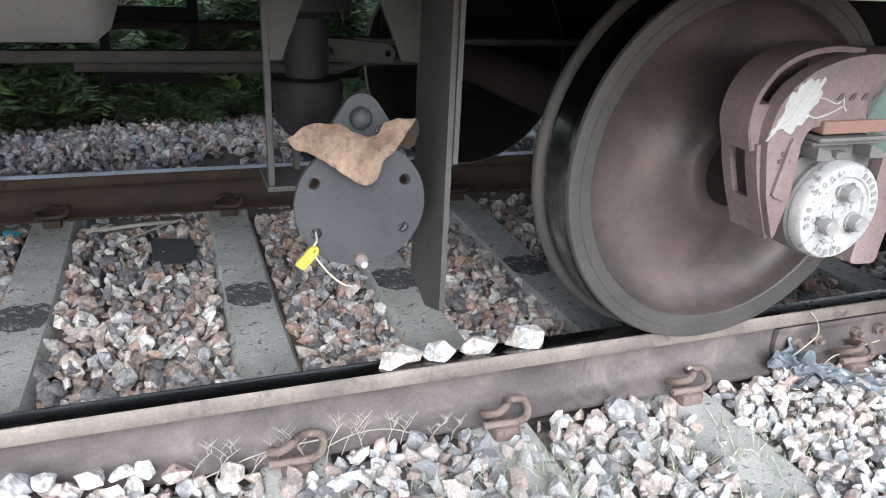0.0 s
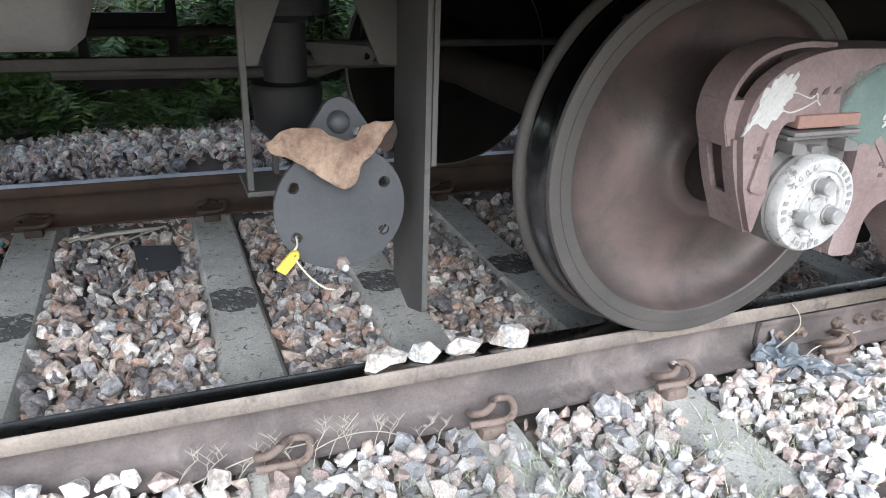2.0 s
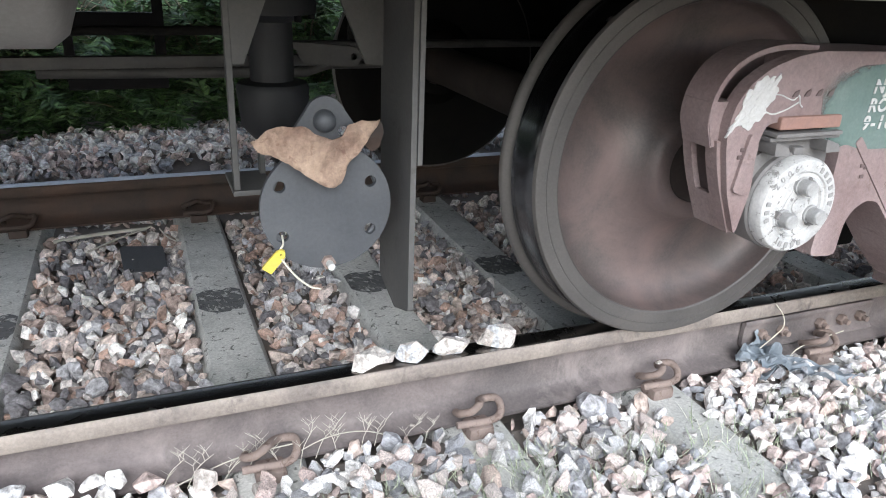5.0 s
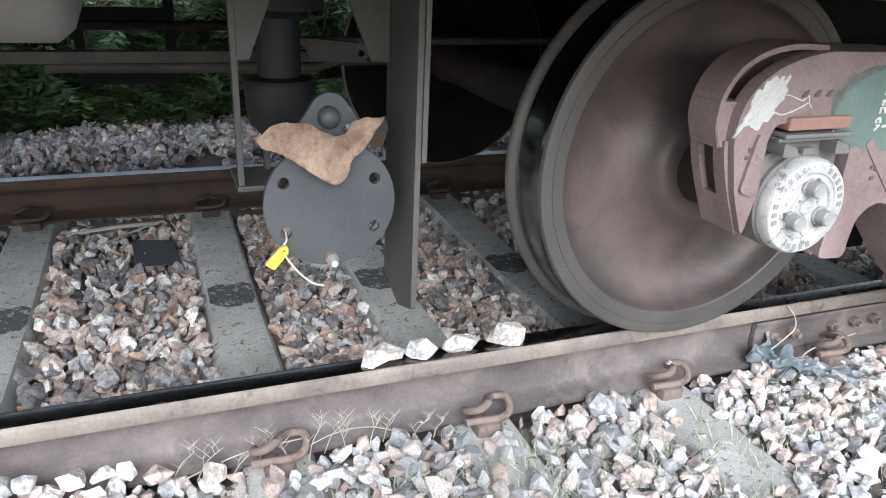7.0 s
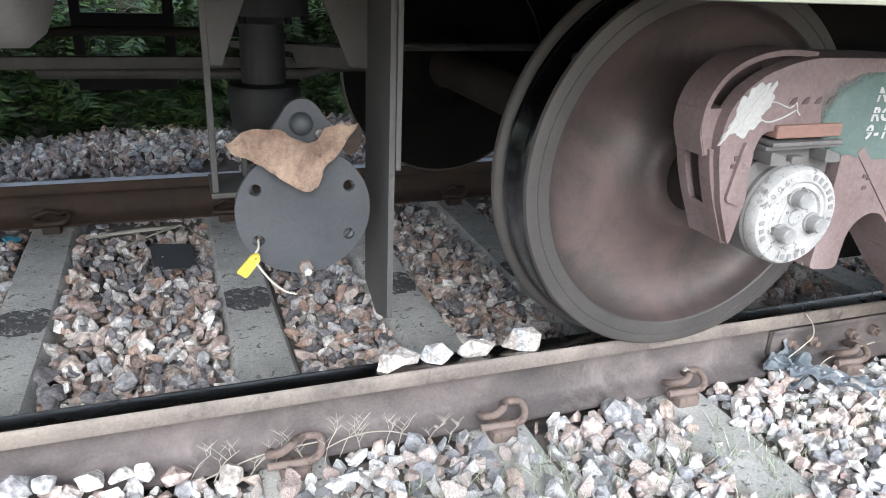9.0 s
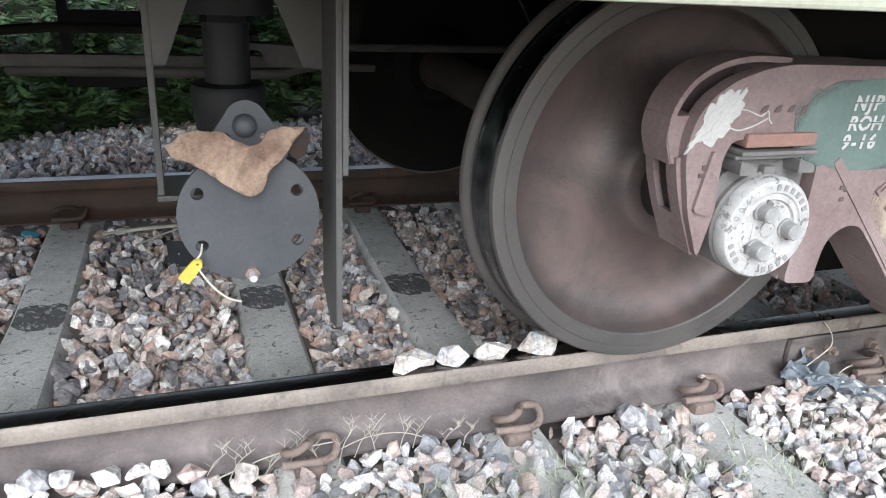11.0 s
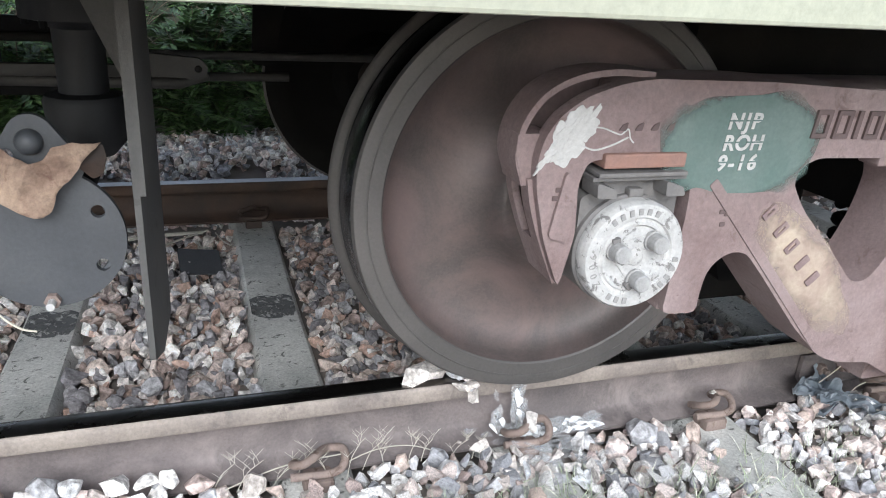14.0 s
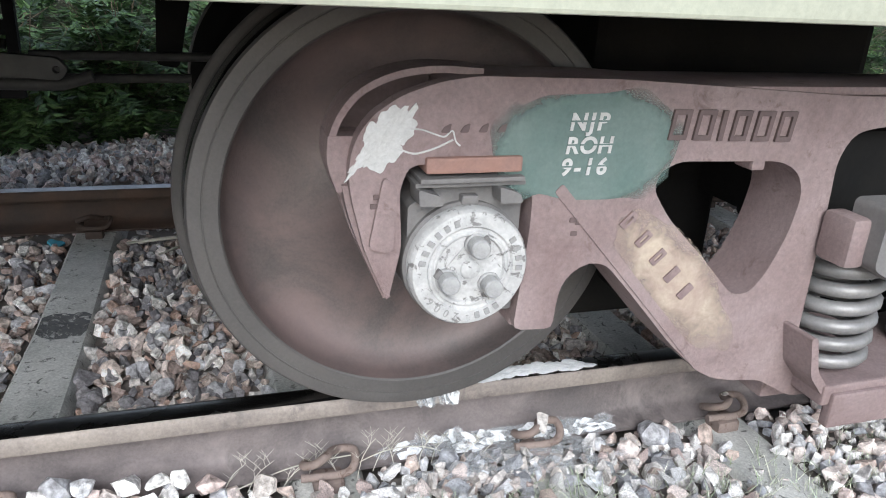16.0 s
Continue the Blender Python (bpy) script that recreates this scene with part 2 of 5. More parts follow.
def fading(m, long_half, wide_half, cx=0.0, cz=0.0, lo=0.85, hi=1.45, amp=1.0):
    """Lets a coat thin out towards the rim of its oval."""
    nt = m.node_tree
    co, mp, ln = nt.nodes.new("ShaderNodeTexCoord"), nt.nodes.new("ShaderNodeMapping"), nt.nodes.new("ShaderNodeVectorMath")
    mp.inputs["Scale"].default_value = (1 / long_half, 0, 1 / wide_half)
    mp.inputs["Location"].default_value = (-cx / long_half, 0, -cz / wide_half)
    ln.operation = "LENGTH"
    nt.links.new(co.outputs["Object"], mp.inputs["Vector"])
    nt.links.new(mp.outputs[0], ln.inputs[0])
    n = noise_tex(nt, 24.0, 7, 0.65, 0.6)
    add = nt.nodes.new("ShaderNodeMath")
    add.operation = "ADD"
    nt.links.new(ln.outputs["Value"], add.inputs[0])
    amount = nt.nodes.new("ShaderNodeMath")
    amount.operation = "MULTIPLY"
    amount.inputs[1].default_value = amp
    nt.links.new(n.outputs[0], amount.inputs[0])
    nt.links.new(amount.outputs[0], add.inputs[1])
    half = nt.nodes.new("ShaderNodeMapRange")
    half.inputs[1].default_value, half.inputs[2].default_value = lo, hi
    half.inputs[3].default_value, half.inputs[4].default_value = 0.95, 0.0
    nt.links.new(add.outputs[0], half.inputs[0])
    nt.links.new(half.outputs[0], nt.nodes["Principled BSDF"].inputs["Alpha"])


fading(M_CREAM_DUST, 0.205, 0.066, 0.0, 0.0, 1.0, 1.75)
fading(M_GREEN, 0.172, 0.100, 0.205, 0.655, 1.05, 1.32, 0.35)


# ---- mesh tools ----
def part(name, bm, material, parent=None, label="", smooth=0.0):
    """One bmesh as one mesh object under a thing; smooth: degrees up to which edges are shaded smooth."""
    me = bpy.data.meshes.new(name)
    bmesh.ops.recalc_face_normals(bm, faces=bm.faces[:])
    if smooth:
        for f in bm.faces:
            f.smooth = True
        for e in bm.edges:
            if len(e.link_faces) == 2 and e.calc_face_angle(0) > radians(smooth):
                e.smooth = False
    bm.to_mesh(me)
    bm.free()
    for m in material if isinstance(material, list) else [material]:
        me.materials.append(m)
    ob = new(name, me)
    ob.parent = parent
    if label:
        ob["label"] = label
    return ob


def box(x0, x1, y0, y1, z0, z1, bev=0.0, seg=2, bm=None):
    b = bmesh.new()
    bmesh.ops.create_cube(b, size=1)
    for v in b.verts:
        v.co = Vector(((x0 + x1) / 2 + v.co.x * (x1 - x0), (y0 + y1) / 2 + v.co.y * (y1 - y0), (z0 + z1) / 2 + v.co.z * (z1 - z0)))
    if bev:
        bmesh.ops.bevel(b, geom=b.edges[:], offset=bev, segments=seg, affect="EDGES", profile=0.6)
    return join(bm, b)


def join(bm, b):
    if bm is None:
        return b
    me = bpy.data.meshes.new("tmp")
    b.to_mesh(me)
    b.free()
    bm.from_mesh(me)
    bpy.data.meshes.remove(me)
    return bm


def moved(b, m):
    bmesh.ops.transform(b, matrix=m, verts=b.verts[:])
    return b


def lathe(profile, seg=64, axis="Y", closed=False):
    """A turned body: (radius, place along the axis)."""
    b = bmesh.new()
    rings = []
    for r, h in profile:
        ring = []
        for i in range(seg):
            a = 2 * math.pi * i / seg
            c, s = r * math.cos(a), r * math.sin(a)
            ring.append(b.verts.new((c, h, s) if axis == "Y" else (c, s, h) if axis == "Z" else (h, c, s)))
        rings.append(ring)
    for p, q in zip(rings, rings[1:] + ([rings[0]] if closed else [])):
        for i in range(seg):
            b.faces.new((p[i], p[(i + 1) % seg], q[(i + 1) % seg], q[i]))
    if not closed:
        for ring in (rings[0], rings[-1]):
            b.faces.new(ring)
    return b


def tube(points, r, seg=8, bm=None, r_end=None):
    """A round rod along a line of points."""
    b = bmesh.new()
    P = [Vector(p) for p in points]
    n = len(P)
    side = None
    rings = []
    for i, p in enumerate(P):
        t = (P[min(i + 1, n - 1)] - P[max(i - 1, 0)]).normalized()
        if side is None:
            side = t.cross(Vector((0.31, 0.22, 0.92))).normalized()
        side = (side - t * side.dot(t)).normalized()
        up = t.cross(side)
        rad = r if r_end is None else r + (r_end - r) * i / (n - 1)
        rings.append([b.verts.new(p + (side * math.cos(2 * math.pi * k / seg) + up * math.sin(2 * math.pi * k / seg)) * rad) for k in range(seg)])
    for p, q in zip(rings, rings[1:]):
        for k in range(seg):
            b.faces.new((p[k], p[(k + 1) % seg], q[(k + 1) % seg], q[k]))
    b.faces.new(rings[0])
    b.faces.new(rings[-1])
    return join(bm, b)


def spline(pts, per=6):
    """A smooth line through points."""
    P = [Vector(p) for p in pts]
    P = [2 * P[0] - P[1]] + P + [2 * P[-1] - P[-2]]
    out = []
    for a, b, c, d in zip(P, P[1:], P[2:], P[3:]):
        for k in range(per):
            t = k / per
            out.append(0.5 * (2 * b + (c - a) * t + (2 * a - 5 * b + 4 * c - d) * t * t + (3 * b - a - 3 * c + d) * t ** 3))
    return out + [P[-2]]


def rounded(pts, r, seg=4):
    """A 2D outline with rounded corners; r: one radius, or one for each corner."""
    out, n = [], len(pts)
    for i in range(n):
        a, b, c = Vector(pts[i - 1]), Vector(pts[i]), Vector(pts[(i + 1) % n])
        rad = r[i] if isinstance(r, (list, tuple)) else r
        u, v = a - b, c - b
        d = min(rad, u.length * 0.45, v.length * 0.45)
        p, q = b + u.normalized() * d, b + v.normalized() * d
        for k in range(seg + 1):
            t = k / seg
            out.append(tuple((1 - t) ** 2 * p + 2 * t * (1 - t) * b + t * t * q))
    return out


def slab(outline, holes, y0, y1, bev=0.0):
    """A plate in the xz plane with holes, from y0 (front) to y1."""
    b = bmesh.new()
    edges = []
    for loop in [outline] + holes:
        vs = [b.verts.new((x, y0, z)) for x, z in loop]
        edges += [b.edges.new((vs[i - 1], vs[i])) for i in range(len(vs))]
    bmesh.ops.triangle_fill(b, use_beauty=True, use_dissolve=False, edges=edges)
    front = b.faces[:]
    if sum(f.calc_area() * f.normal.y for f in front) > 0:
        bmesh.ops.reverse_faces(b, faces=front)
    ext = bmesh.ops.extrude_face_region(b, geom=front)
    new_v = [g for g in ext["geom"] if isinstance(g, bmesh.types.BMVert)]
    for v in new_v:
        v.co.y = y1
    if bev:
        sharp = [e for e in b.edges if len(e.link_faces) == 2 and e.calc_face_angle(0) > 1.2 and abs(e.verts[0].co.y - e.verts[1].co.y) < 1e-5]
        bmesh.ops.bevel(b, geom=sharp, offset=bev, segments=2, affect="EDGES", profile=0.6, clamp_overlap=True)
    return b


def disc(x, z, r, seg=20):
    return [(x + r * math.cos(2 * math.pi * i / seg), z + r * math.sin(2 * math.pi * i / seg)) for i in range(seg)]


def rock(rng, sx, sy, sz, n=16, worn=0.0):
    """An angular broken stone."""
    b = bmesh.new()
    for _ in range(n):
        v = Vector((rng.gauss(0, 1), rng.gauss(0, 1), rng.gauss(0, 1))).normalized() * rng.uniform(0.82, 1.0)
        b.verts.new((v.x * sx / 2, v.y * sy / 2, v.z * sz / 2))
    res = bmesh.ops.convex_hull(b, input=b.verts[:])
    bmesh.ops.delete(b, geom=list({g for g in res["geom_interior"] + res["geom_unused"] if isinstance(g, bmesh.types.BMVert)}), context="VERTS")
    bmesh.ops.dissolve_limit(b, angle_limit=radians(16), verts=b.verts[:], edges=b.edges[:])
    if worn:
        bmesh.ops.bevel(b, geom=b.edges[:], offset=worn * max(sx, sy, sz), segments=1, affect="EDGES", clamp_overlap=True)
        bmesh.ops.triangulate(b, faces=b.faces[:])
        bmesh.ops.subdivide_edges(b, edges=[e for e in b.edges if e.calc_length() > 0.3 * max(sx, sy, sz)], cuts=1)
        off, unit = Vector((rng.uniform(-9, 9), rng.uniform(-9, 9), 0)), max(sx, sy, sz)
        for v in b.verts:
            v.co *= 1 + 0.13 * noise.noise(v.co / unit * 2.6 + off) + rng.uniform(-0.035, 0.035)
    bmesh.ops.triangulate(b, faces=b.faces[:])
    return b


def raw(bm):
    bm.verts.ensure_lookup_table()
    v = np.array([v.co for v in bm.verts])
    f = [[w.index for w in face.verts] for face in bm.faces]
    bm.free()
    return v, f


def scatter(name, shapes, places, material, parent=None):
    """Many copies of small shapes as one mesh. places: matrix (3x3 array) and centre."""
    V, F, n = [], [], 0
    for k, (m3, c) in enumerate(places):
        v, f = shapes[k % len(shapes)]
        V.append(v @ m3.T + c)
        F += [[i + n for i in face] for face in f]
        n += len(v)
    me = bpy.data.meshes.new(name)
    me.from_pydata(np.concatenate(V).tolist(), [], F)
    me.materials.append(material)
    ob = new(name, me)
    ob.parent = parent
    return ob


def turn3(rng, scale=(1, 1, 1), flat=1.0):
    e = Euler((rng.uniform(-3.14, 3.14) * flat, rng.uniform(-3.14, 3.14) * flat, rng.uniform(-3.14, 3.14)))
    return np.array(e.to_matrix()) @ np.diag(scale)


def words(name, text, size, material, parent, m, depth=0.001, label="", cuts=(), bold=0.0, wide=1.0, slant=0.0):
    """Lettering in the built-in font as a mesh; cuts: heights (as parts of the size) of stencil bridges."""
    cu = bpy.data.curves.new(name, "FONT")
    cu.body, cu.size, cu.extrude, cu.align_x, cu.offset = text, size, depth, "LEFT", bold
    cu.space_character, cu.shear = wide, slant
    tmp = new("tmp", cu)
    bpy.context.view_layer.update()
    me = bpy.data.meshes.new_from_object(tmp.evaluated_get(bpy.context.evaluated_depsgraph_get()))
    bpy.data.objects.remove(tmp)
    b = bmesh.new()
    b.from_mesh(me)
    bpy.data.meshes.remove(me)
    for h in cuts:
        for z in (h * size - 0.04 * size, h * size + 0.04 * size):
            bmesh.ops.bisect_plane(b, geom=b.verts[:] + b.edges[:] + b.faces[:], plane_co=(0, z, 0), plane_no=(0, 1, 0))
        bad = [f for f in b.faces if abs(f.calc_center_median().y - h * size) < 0.041 * size]
        bmesh.ops.delete(b, geom=bad, context="FACES")
    moved(b, m)
    return part(name, b, material, parent, label)


FACE = pose(0, 0, 0, 90, 0, 0)  # text that stands upright and faces -y

# ---- ground ----
SLEEPERS = (-2.55, -1.85, -1.15, -0.485, 0.205, 0.712, 1.25, 1.84, 2.45, 3.10, 3.75)


def ground_z(x, y):
    inside = (-0.215 if y > -0.03 else -0.168) + 0.008 * math.sin(5 * x + 3 * y)
    if y < -0.03:
        inside += 0.045 * min(max((0.05 - x) / 0.35, 0.0), 1.0)
    if y < -0.75:
        return inside - min((-0.75 - y) * 0.35, 0.5)
    if y > 1.95:
        k = min((y - 1.95) / 0.5, 1)
        return inside + k * (0.150 + 0.02 * math.sin(1.7 * x + 0.6) + 0.02 * min(max(x, -1), 1)) - min(max(y - 2.75, 0) * 0.05, 0.1)
    return inside


def build_ground():
    def axis(lo, hi, step, far):
        a = list(np.arange(lo, hi, step))
        return [-far, -far / 4, lo - 6, lo - 2] + a + [hi + 2, hi + 6, far / 4, far]
    xs, ys = axis(-4, 6, 0.12, 400), axis(-1.6, 4.2, 0.1, 400)
    verts = [(x, y, ground_z(x, y) - 0.028) for y in ys for x in xs]
    n = len(xs)
    faces = [(j * n + i, j * n + i + 1, (j + 1) * n + i + 1, (j + 1) * n + i) for j in range(len(ys) - 1) for i in range(n - 1)]
    me = bpy.data.meshes.new("ground")
    me.from_pydata(verts, [], faces)
    me.materials.append(M_SOIL)
    return tagged(new("ground", me), "dusty brown track bed under loose ballast stones", "ground", kind="structure")


ground = build_ground()


# ---- rails ----
def rail_section():
    """Half of the flat-bottomed section, from the foot to the head."""
    half = [(0.070, -0.172), (0.072, -0.163), (0.045, -0.152), (0.020, -0.143), (0.0095, -0.128), (0.0085, -0.09), (0.0095, -0.062), (0.018, -0.050),
            (0.034, -0.042), (0.0362, -0.036), (0.0355, -0.014), (0.0335, -0.006), (0.029, -0.0015), (0.020, 0.0), (0.007, 0.0008)]
    return half


def build_rail(name, y, x0, x1, label, materials):
    half = rail_section()
    sec = [(a, z) for a, z in half] + [(-a, z) for a, z in reversed(half)]
    b = bmesh.new()
    n = 40
    rings = [[b.verts.new((x0 + (x1 - x0) * i / n, a, z)) for a, z in sec] for i in range(n + 1)]
    for p, q in zip(rings, rings[1:]):
        for k in range(len(sec)):
            f = b.faces.new((p[k], p[(k + 1) % len(sec)], q[(k + 1) % len(sec)], q[k]))
            if 12 <= k <= 16:
                f.material_index = 1
            elif k in (8, 9, 10, 11, 17, 18, 19, 20):
                f.material_index = 2
    b.faces.new(rings[0])
    b.faces.new(rings[-1])
    ob = part(name, b, materials, None, label, 40)
    ob.location = (0, y, 0)
    return tagged(ob, label, "rail", "running rails")


near_rail = build_rail("rail", 0.0, -12, 14, "brown rusted steel rail on concrete sleepers, the wagon's dark reflection put into its worn top's colour", [M_RAIL, M_RAIL_HEAD, M_RAIL_SIDE])
far_rail = build_rail("rail", 1.75, -12, 14, "brown rusted rail darkened for shade, the sky's reflection put into its polished top's colour", [M_RUST_FAR, M_RAIL_SKY, M_RUST_FAR])


# ---- sleepers ----
def build_sleeper():
    """A concrete sleeper, waisted towards the middle, with sloping sides."""
    b = bmesh.new()
    ys = [-0.50, -0.46, -0.2, 0.25, 0.6, 0.875, 1.15, 1.5, 1.95, 2.21, 2.25]
    rings = []
    for y in ys:
        k = abs(y - 0.875) / 1.375
        end = 0.9 if k > 0.99 else 1.0
        top = -0.178 - 0.022 * (1 - min(k * 1.9, 1.0))
        wt, wb = 0.076 * end, 0.125
        rings.append([b.verts.new(p) for p in ((-wb, y, -0.40), (-wb, y, -0.33), (-wt - 0.008, y, top - 0.012), (-wt + 0.002, y, top), (wt - 0.002, y, top), (wt + 0.008, y, top - 0.012), (wb, y, -0.33), (wb, y, -0.40))])
    for p, q in zip(rings, rings[1:]):
        for k in range(8):
            b.faces.new((p[k], p[(k + 1) % 8], q[(k + 1) % 8], q[k]))
    b.faces.new(rings[0])
    b.faces.new(rings[-1])
    s = part("sleeper", b, M_CONCRETE, None, "", 30)
    tagged(s, "grey weathered concrete sleeper half buried in ballast", "sleeper", "track sleepers")
    rng = random.Random(5)
    for y in (0.875,):
        stain = bmesh.new()
        ring = []
        for i in range(26):
            a = 2 * math.pi * i / 26
            r = rng.uniform(0.95, 1.25)
            ring.append(stain.verts.new((max(-0.073, min(0.073, 0.09 * r * math.cos(a))), y + 0.085 * r * math.sin(a), -0.1972)))
        f = stain.faces.new(ring)
        res = bmesh.ops.extrude_face_region(stain, geom=[f])
        for g in res["geom"]:
            if isinstance(g, bmesh.types.BMVert):
                g.co.z -= 0.008
        part("oil_stain", stain, M_GREASE, s, "black oil stain at the middle of the track")
    # far rail's fastenings take the darker rust with the shade in its colour
    for rail_y, out in ((0.0, -1), (0.0, 1), (1.75, -1), (1.75, 1)):
        o = out
        y = rail_y + o * 0.1
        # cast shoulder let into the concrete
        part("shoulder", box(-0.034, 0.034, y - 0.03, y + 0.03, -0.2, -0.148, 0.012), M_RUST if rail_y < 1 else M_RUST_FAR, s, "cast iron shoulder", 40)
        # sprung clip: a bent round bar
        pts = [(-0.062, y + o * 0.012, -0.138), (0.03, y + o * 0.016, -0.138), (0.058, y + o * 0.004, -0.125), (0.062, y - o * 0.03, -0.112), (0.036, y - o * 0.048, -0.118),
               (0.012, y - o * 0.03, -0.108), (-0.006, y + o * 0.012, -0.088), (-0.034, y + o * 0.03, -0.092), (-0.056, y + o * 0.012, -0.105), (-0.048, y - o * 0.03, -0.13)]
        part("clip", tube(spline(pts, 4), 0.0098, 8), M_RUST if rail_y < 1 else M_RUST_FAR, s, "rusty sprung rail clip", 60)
    return s


sleeper = build_sleeper()
sleeper.location.x = SLEEPERS[0]
for x in SLEEPERS[1:]:
    copy_thing(sleeper, pose(x, 0, 0, 0, 0, random.Random(int(x * 100)).uniform(-0.6, 0.6)))


# ---- fishplate at the rail joint ----
def build_fishplate():
    b = bmesh.new()
    sec = [(-0.012, -0.132), (-0.044, -0.146), (-0.048, -0.138), (-0.026, -0.122), (-0.026, -0.076), (-0.033, -0.062), (-0.030, -0.050), (-0.012, -0.058)]
    a, c = [[b.verts.new((x, y, z)) for y, z in sec] for x in (1.60, 2.12)]
    for k in range(8):
        b.faces.new((a[k], a[(k + 1) % 8], c[(k + 1) % 8], c[k]))
    b.faces.new(a)
    b.faces.new(c)
    bmesh.ops.bevel(b, geom=b.edges[:], offset=0.002, segments=1, affect="EDGES")
    fp = part("fishplate", b, M_RAIL, None, "", 30)
    tagged(fp, "rust-brown steel fishplate bolted to the rail joint", "fishplate")
    for x in (1.665, 1.745, 1.90, 1.99, 2.07):
        bolt = part("bolt", lathe([(0.017, -0.028), (0.017, -0.044), (0.014, -0.048)], 6), M_RUST, fp)
        bolt.matrix_local = pose(x, 0, -0.098)
        shank = part("bolt", lathe([(0.009, -0.046), (0.009, -0.062)], 10), M_RUST, fp)
        shank.matrix_local = pose(x, 0, -0.098)


build_fishplate()


# ---- the wagon: everything that rolls together ----
R_WHEEL = 0.458
wagon = tagged(new("tank_wagon"), "freight tank wagon underside with a dusty oxide-red bogie, on rails", "railway wagon")


def build_wheelset():
    ax = part("wheelset", lathe([(0.078, -0.36), (0.078, -0.10), (0.088, -0.08), (0.088, 0.08), (0.08, 0.2), (0.08, 1.55), (0.088, 1.67), (0.088, 1.83), (0.078, 1.85), (0.078, 2.1)], 40), M_AXLE, wagon, "steel axle with two wheels", 40)
    r = R_WHEEL
    prof = [(0.089, 0.085), (0.135, 0.085), (0.15, 0.07), (0.19, 0.035), (0.28, 0.03), (0.355, 0.05), (0.385, 0.058), (0.40, 0.061), (r + 0.012, 0.061),
            (r + 0.020, 0.058), (r + 0.023, 0.051), (r + 0.0215, 0.045), (r + 0.016, 0.040), (r + 0.007, 0.036), (r + 0.002, 0.029), (r + 0.0005, 0.015), (r - 0.001, -0.03),
            (r - 0.004, -0.064), (r - 0.009, -0.0715), (r - 0.014, -0.0725), (r - 0.033, -0.0725), (r - 0.034, -0.071), (r - 0.036, -0.071), (r - 0.037, -0.0725), (r - 0.064, -0.0725), (r - 0.068, -0.069), (r - 0.073, -0.044), (r - 0.082, -0.024),
            (r - 0.115, -0.004), (0.30, 0.006), (0.24, 0.006), (0.19, -0.008), (0.16, -0.030), (0.142, -0.052), (0.132, -0.070), (0.120, -0.076), (0.089, -0.077)]
    b = lathe(prof, 128, closed=True)
    for f in b.faces:
        c = f.calc_center_median()
        rad = math.hypot(c.x, c.z)
        if rad > r + 0.004:
            f.material_index = 1
        elif rad > r - 0.006 and -0.066 < c.y < 0.043:
            f.material_index = 2
        elif c.y > 0.02:
            f.material_index = 3
        elif rad > r - 0.067:
            f.material_index = 1
    w = part("wheel", b, [M_WHEEL, M_RIM, M_TREAD, M_WHEEL_BACK], ax, "dusty brown steel wheel with a polished tread", 35)
    far = new("wheel", w.data)
    far.parent, far.matrix_local = ax, pose(0, 1.75, 0, 0, 0, 180)
    # roller bearing cup and its end cap
    part("bearing", lathe([(0.104, -0.175), (0.112, -0.185), (0.112, -0.225), (0.107, -0.228), (0.107, -0.345), (0.100, -0.352), (0.08, -0.352)], 56), M_IRON, ax, "grey bearing cup", 35)
    cap = part("end_cap", lathe([(0.097, -0.345), (0.103, -0.352), (0.103, -0.374), (0.0985, -0.381), (0.094, -0.3825), (0.075, -0.3825), (0.072, -0.379), (0.068, -0.379), (0.065, -0.382), (0.061, -0.382), (0.058, -0.377), (0.001, -0.377)], 64), M_CAP, ax, "white-painted bearing end cap", 35)
    # three bolts on a locking plate
    tri = rounded([(0.070 * math.cos(radians(a)), 0.070 * math.sin(radians(a))) for a in (92, 212, 332)], 0.03, 5)
    part("locking_plate", slab(tri, [], -0.3795, -0.374, 0.001), M_CAP, ax)
    part("centre_plug", lathe([(0.017, -0.374), (0.017, -0.3815), (0.014, -0.3835)], 24), M_CAP, ax, "", 35)
    for a in (92, 212, 332):
        c = Vector((0.044 * math.cos(radians(a)), 0, 0.044 * math.sin(radians(a))))
        bb = lathe([(0.020, -0.377), (0.020, -0.384), (0.0168, -0.3845), (0.0168, -0.407), (0.0145, -0.410), (0.001, -0.410)], 12)
        bolt = part("bolt", bb, M_BOLT, ax, "worn white bolt head", 35)
        bolt.matrix_local = Matrix.Translation(c)
        tab = part("lock_tab", box(0.014, 0.024, -0.388, -0.377, -0.008, 0.008, 0.002), M_IRON, ax)
        tab.matrix_local = Matrix.Translation(c) @ pose(0, 0, 0, 0, -a + 60, 0)
    for i, ch in enumerate("-2006"):
        a = radians(158 - i * 12.5)
        m = Matrix.Translation((0.0795 * math.cos(a), -0.3825, 0.0795 * math.sin(a))) @ pose(0, 0, 0, 0, 90 - math.degrees(a), 0) @ pose(-0.006, 0, 0) @ FACE
        words("cast_number", ch, 0.019, M_CAST, ax, m, 0.0012)
    for a0 in (172, 184, 196, 60, 48, 36, 24, 12, 0, 285, 273, 261, 249):
        a = radians(a0)
        t = part("cast_mark", box(-0.0045, 0.0045, -0.3845, -0.381, -0.006, 0.006, 0.001), M_CAST, ax, "raised mark that cannot be read")
        t.matrix_local = Matrix.Translation((0.0855 * math.cos(a), 0, 0.0855 * math.sin(a))) @ pose(0, 0, 0, 0, 90 - a0, 0)
    return ax


wheelset = build_wheelset()


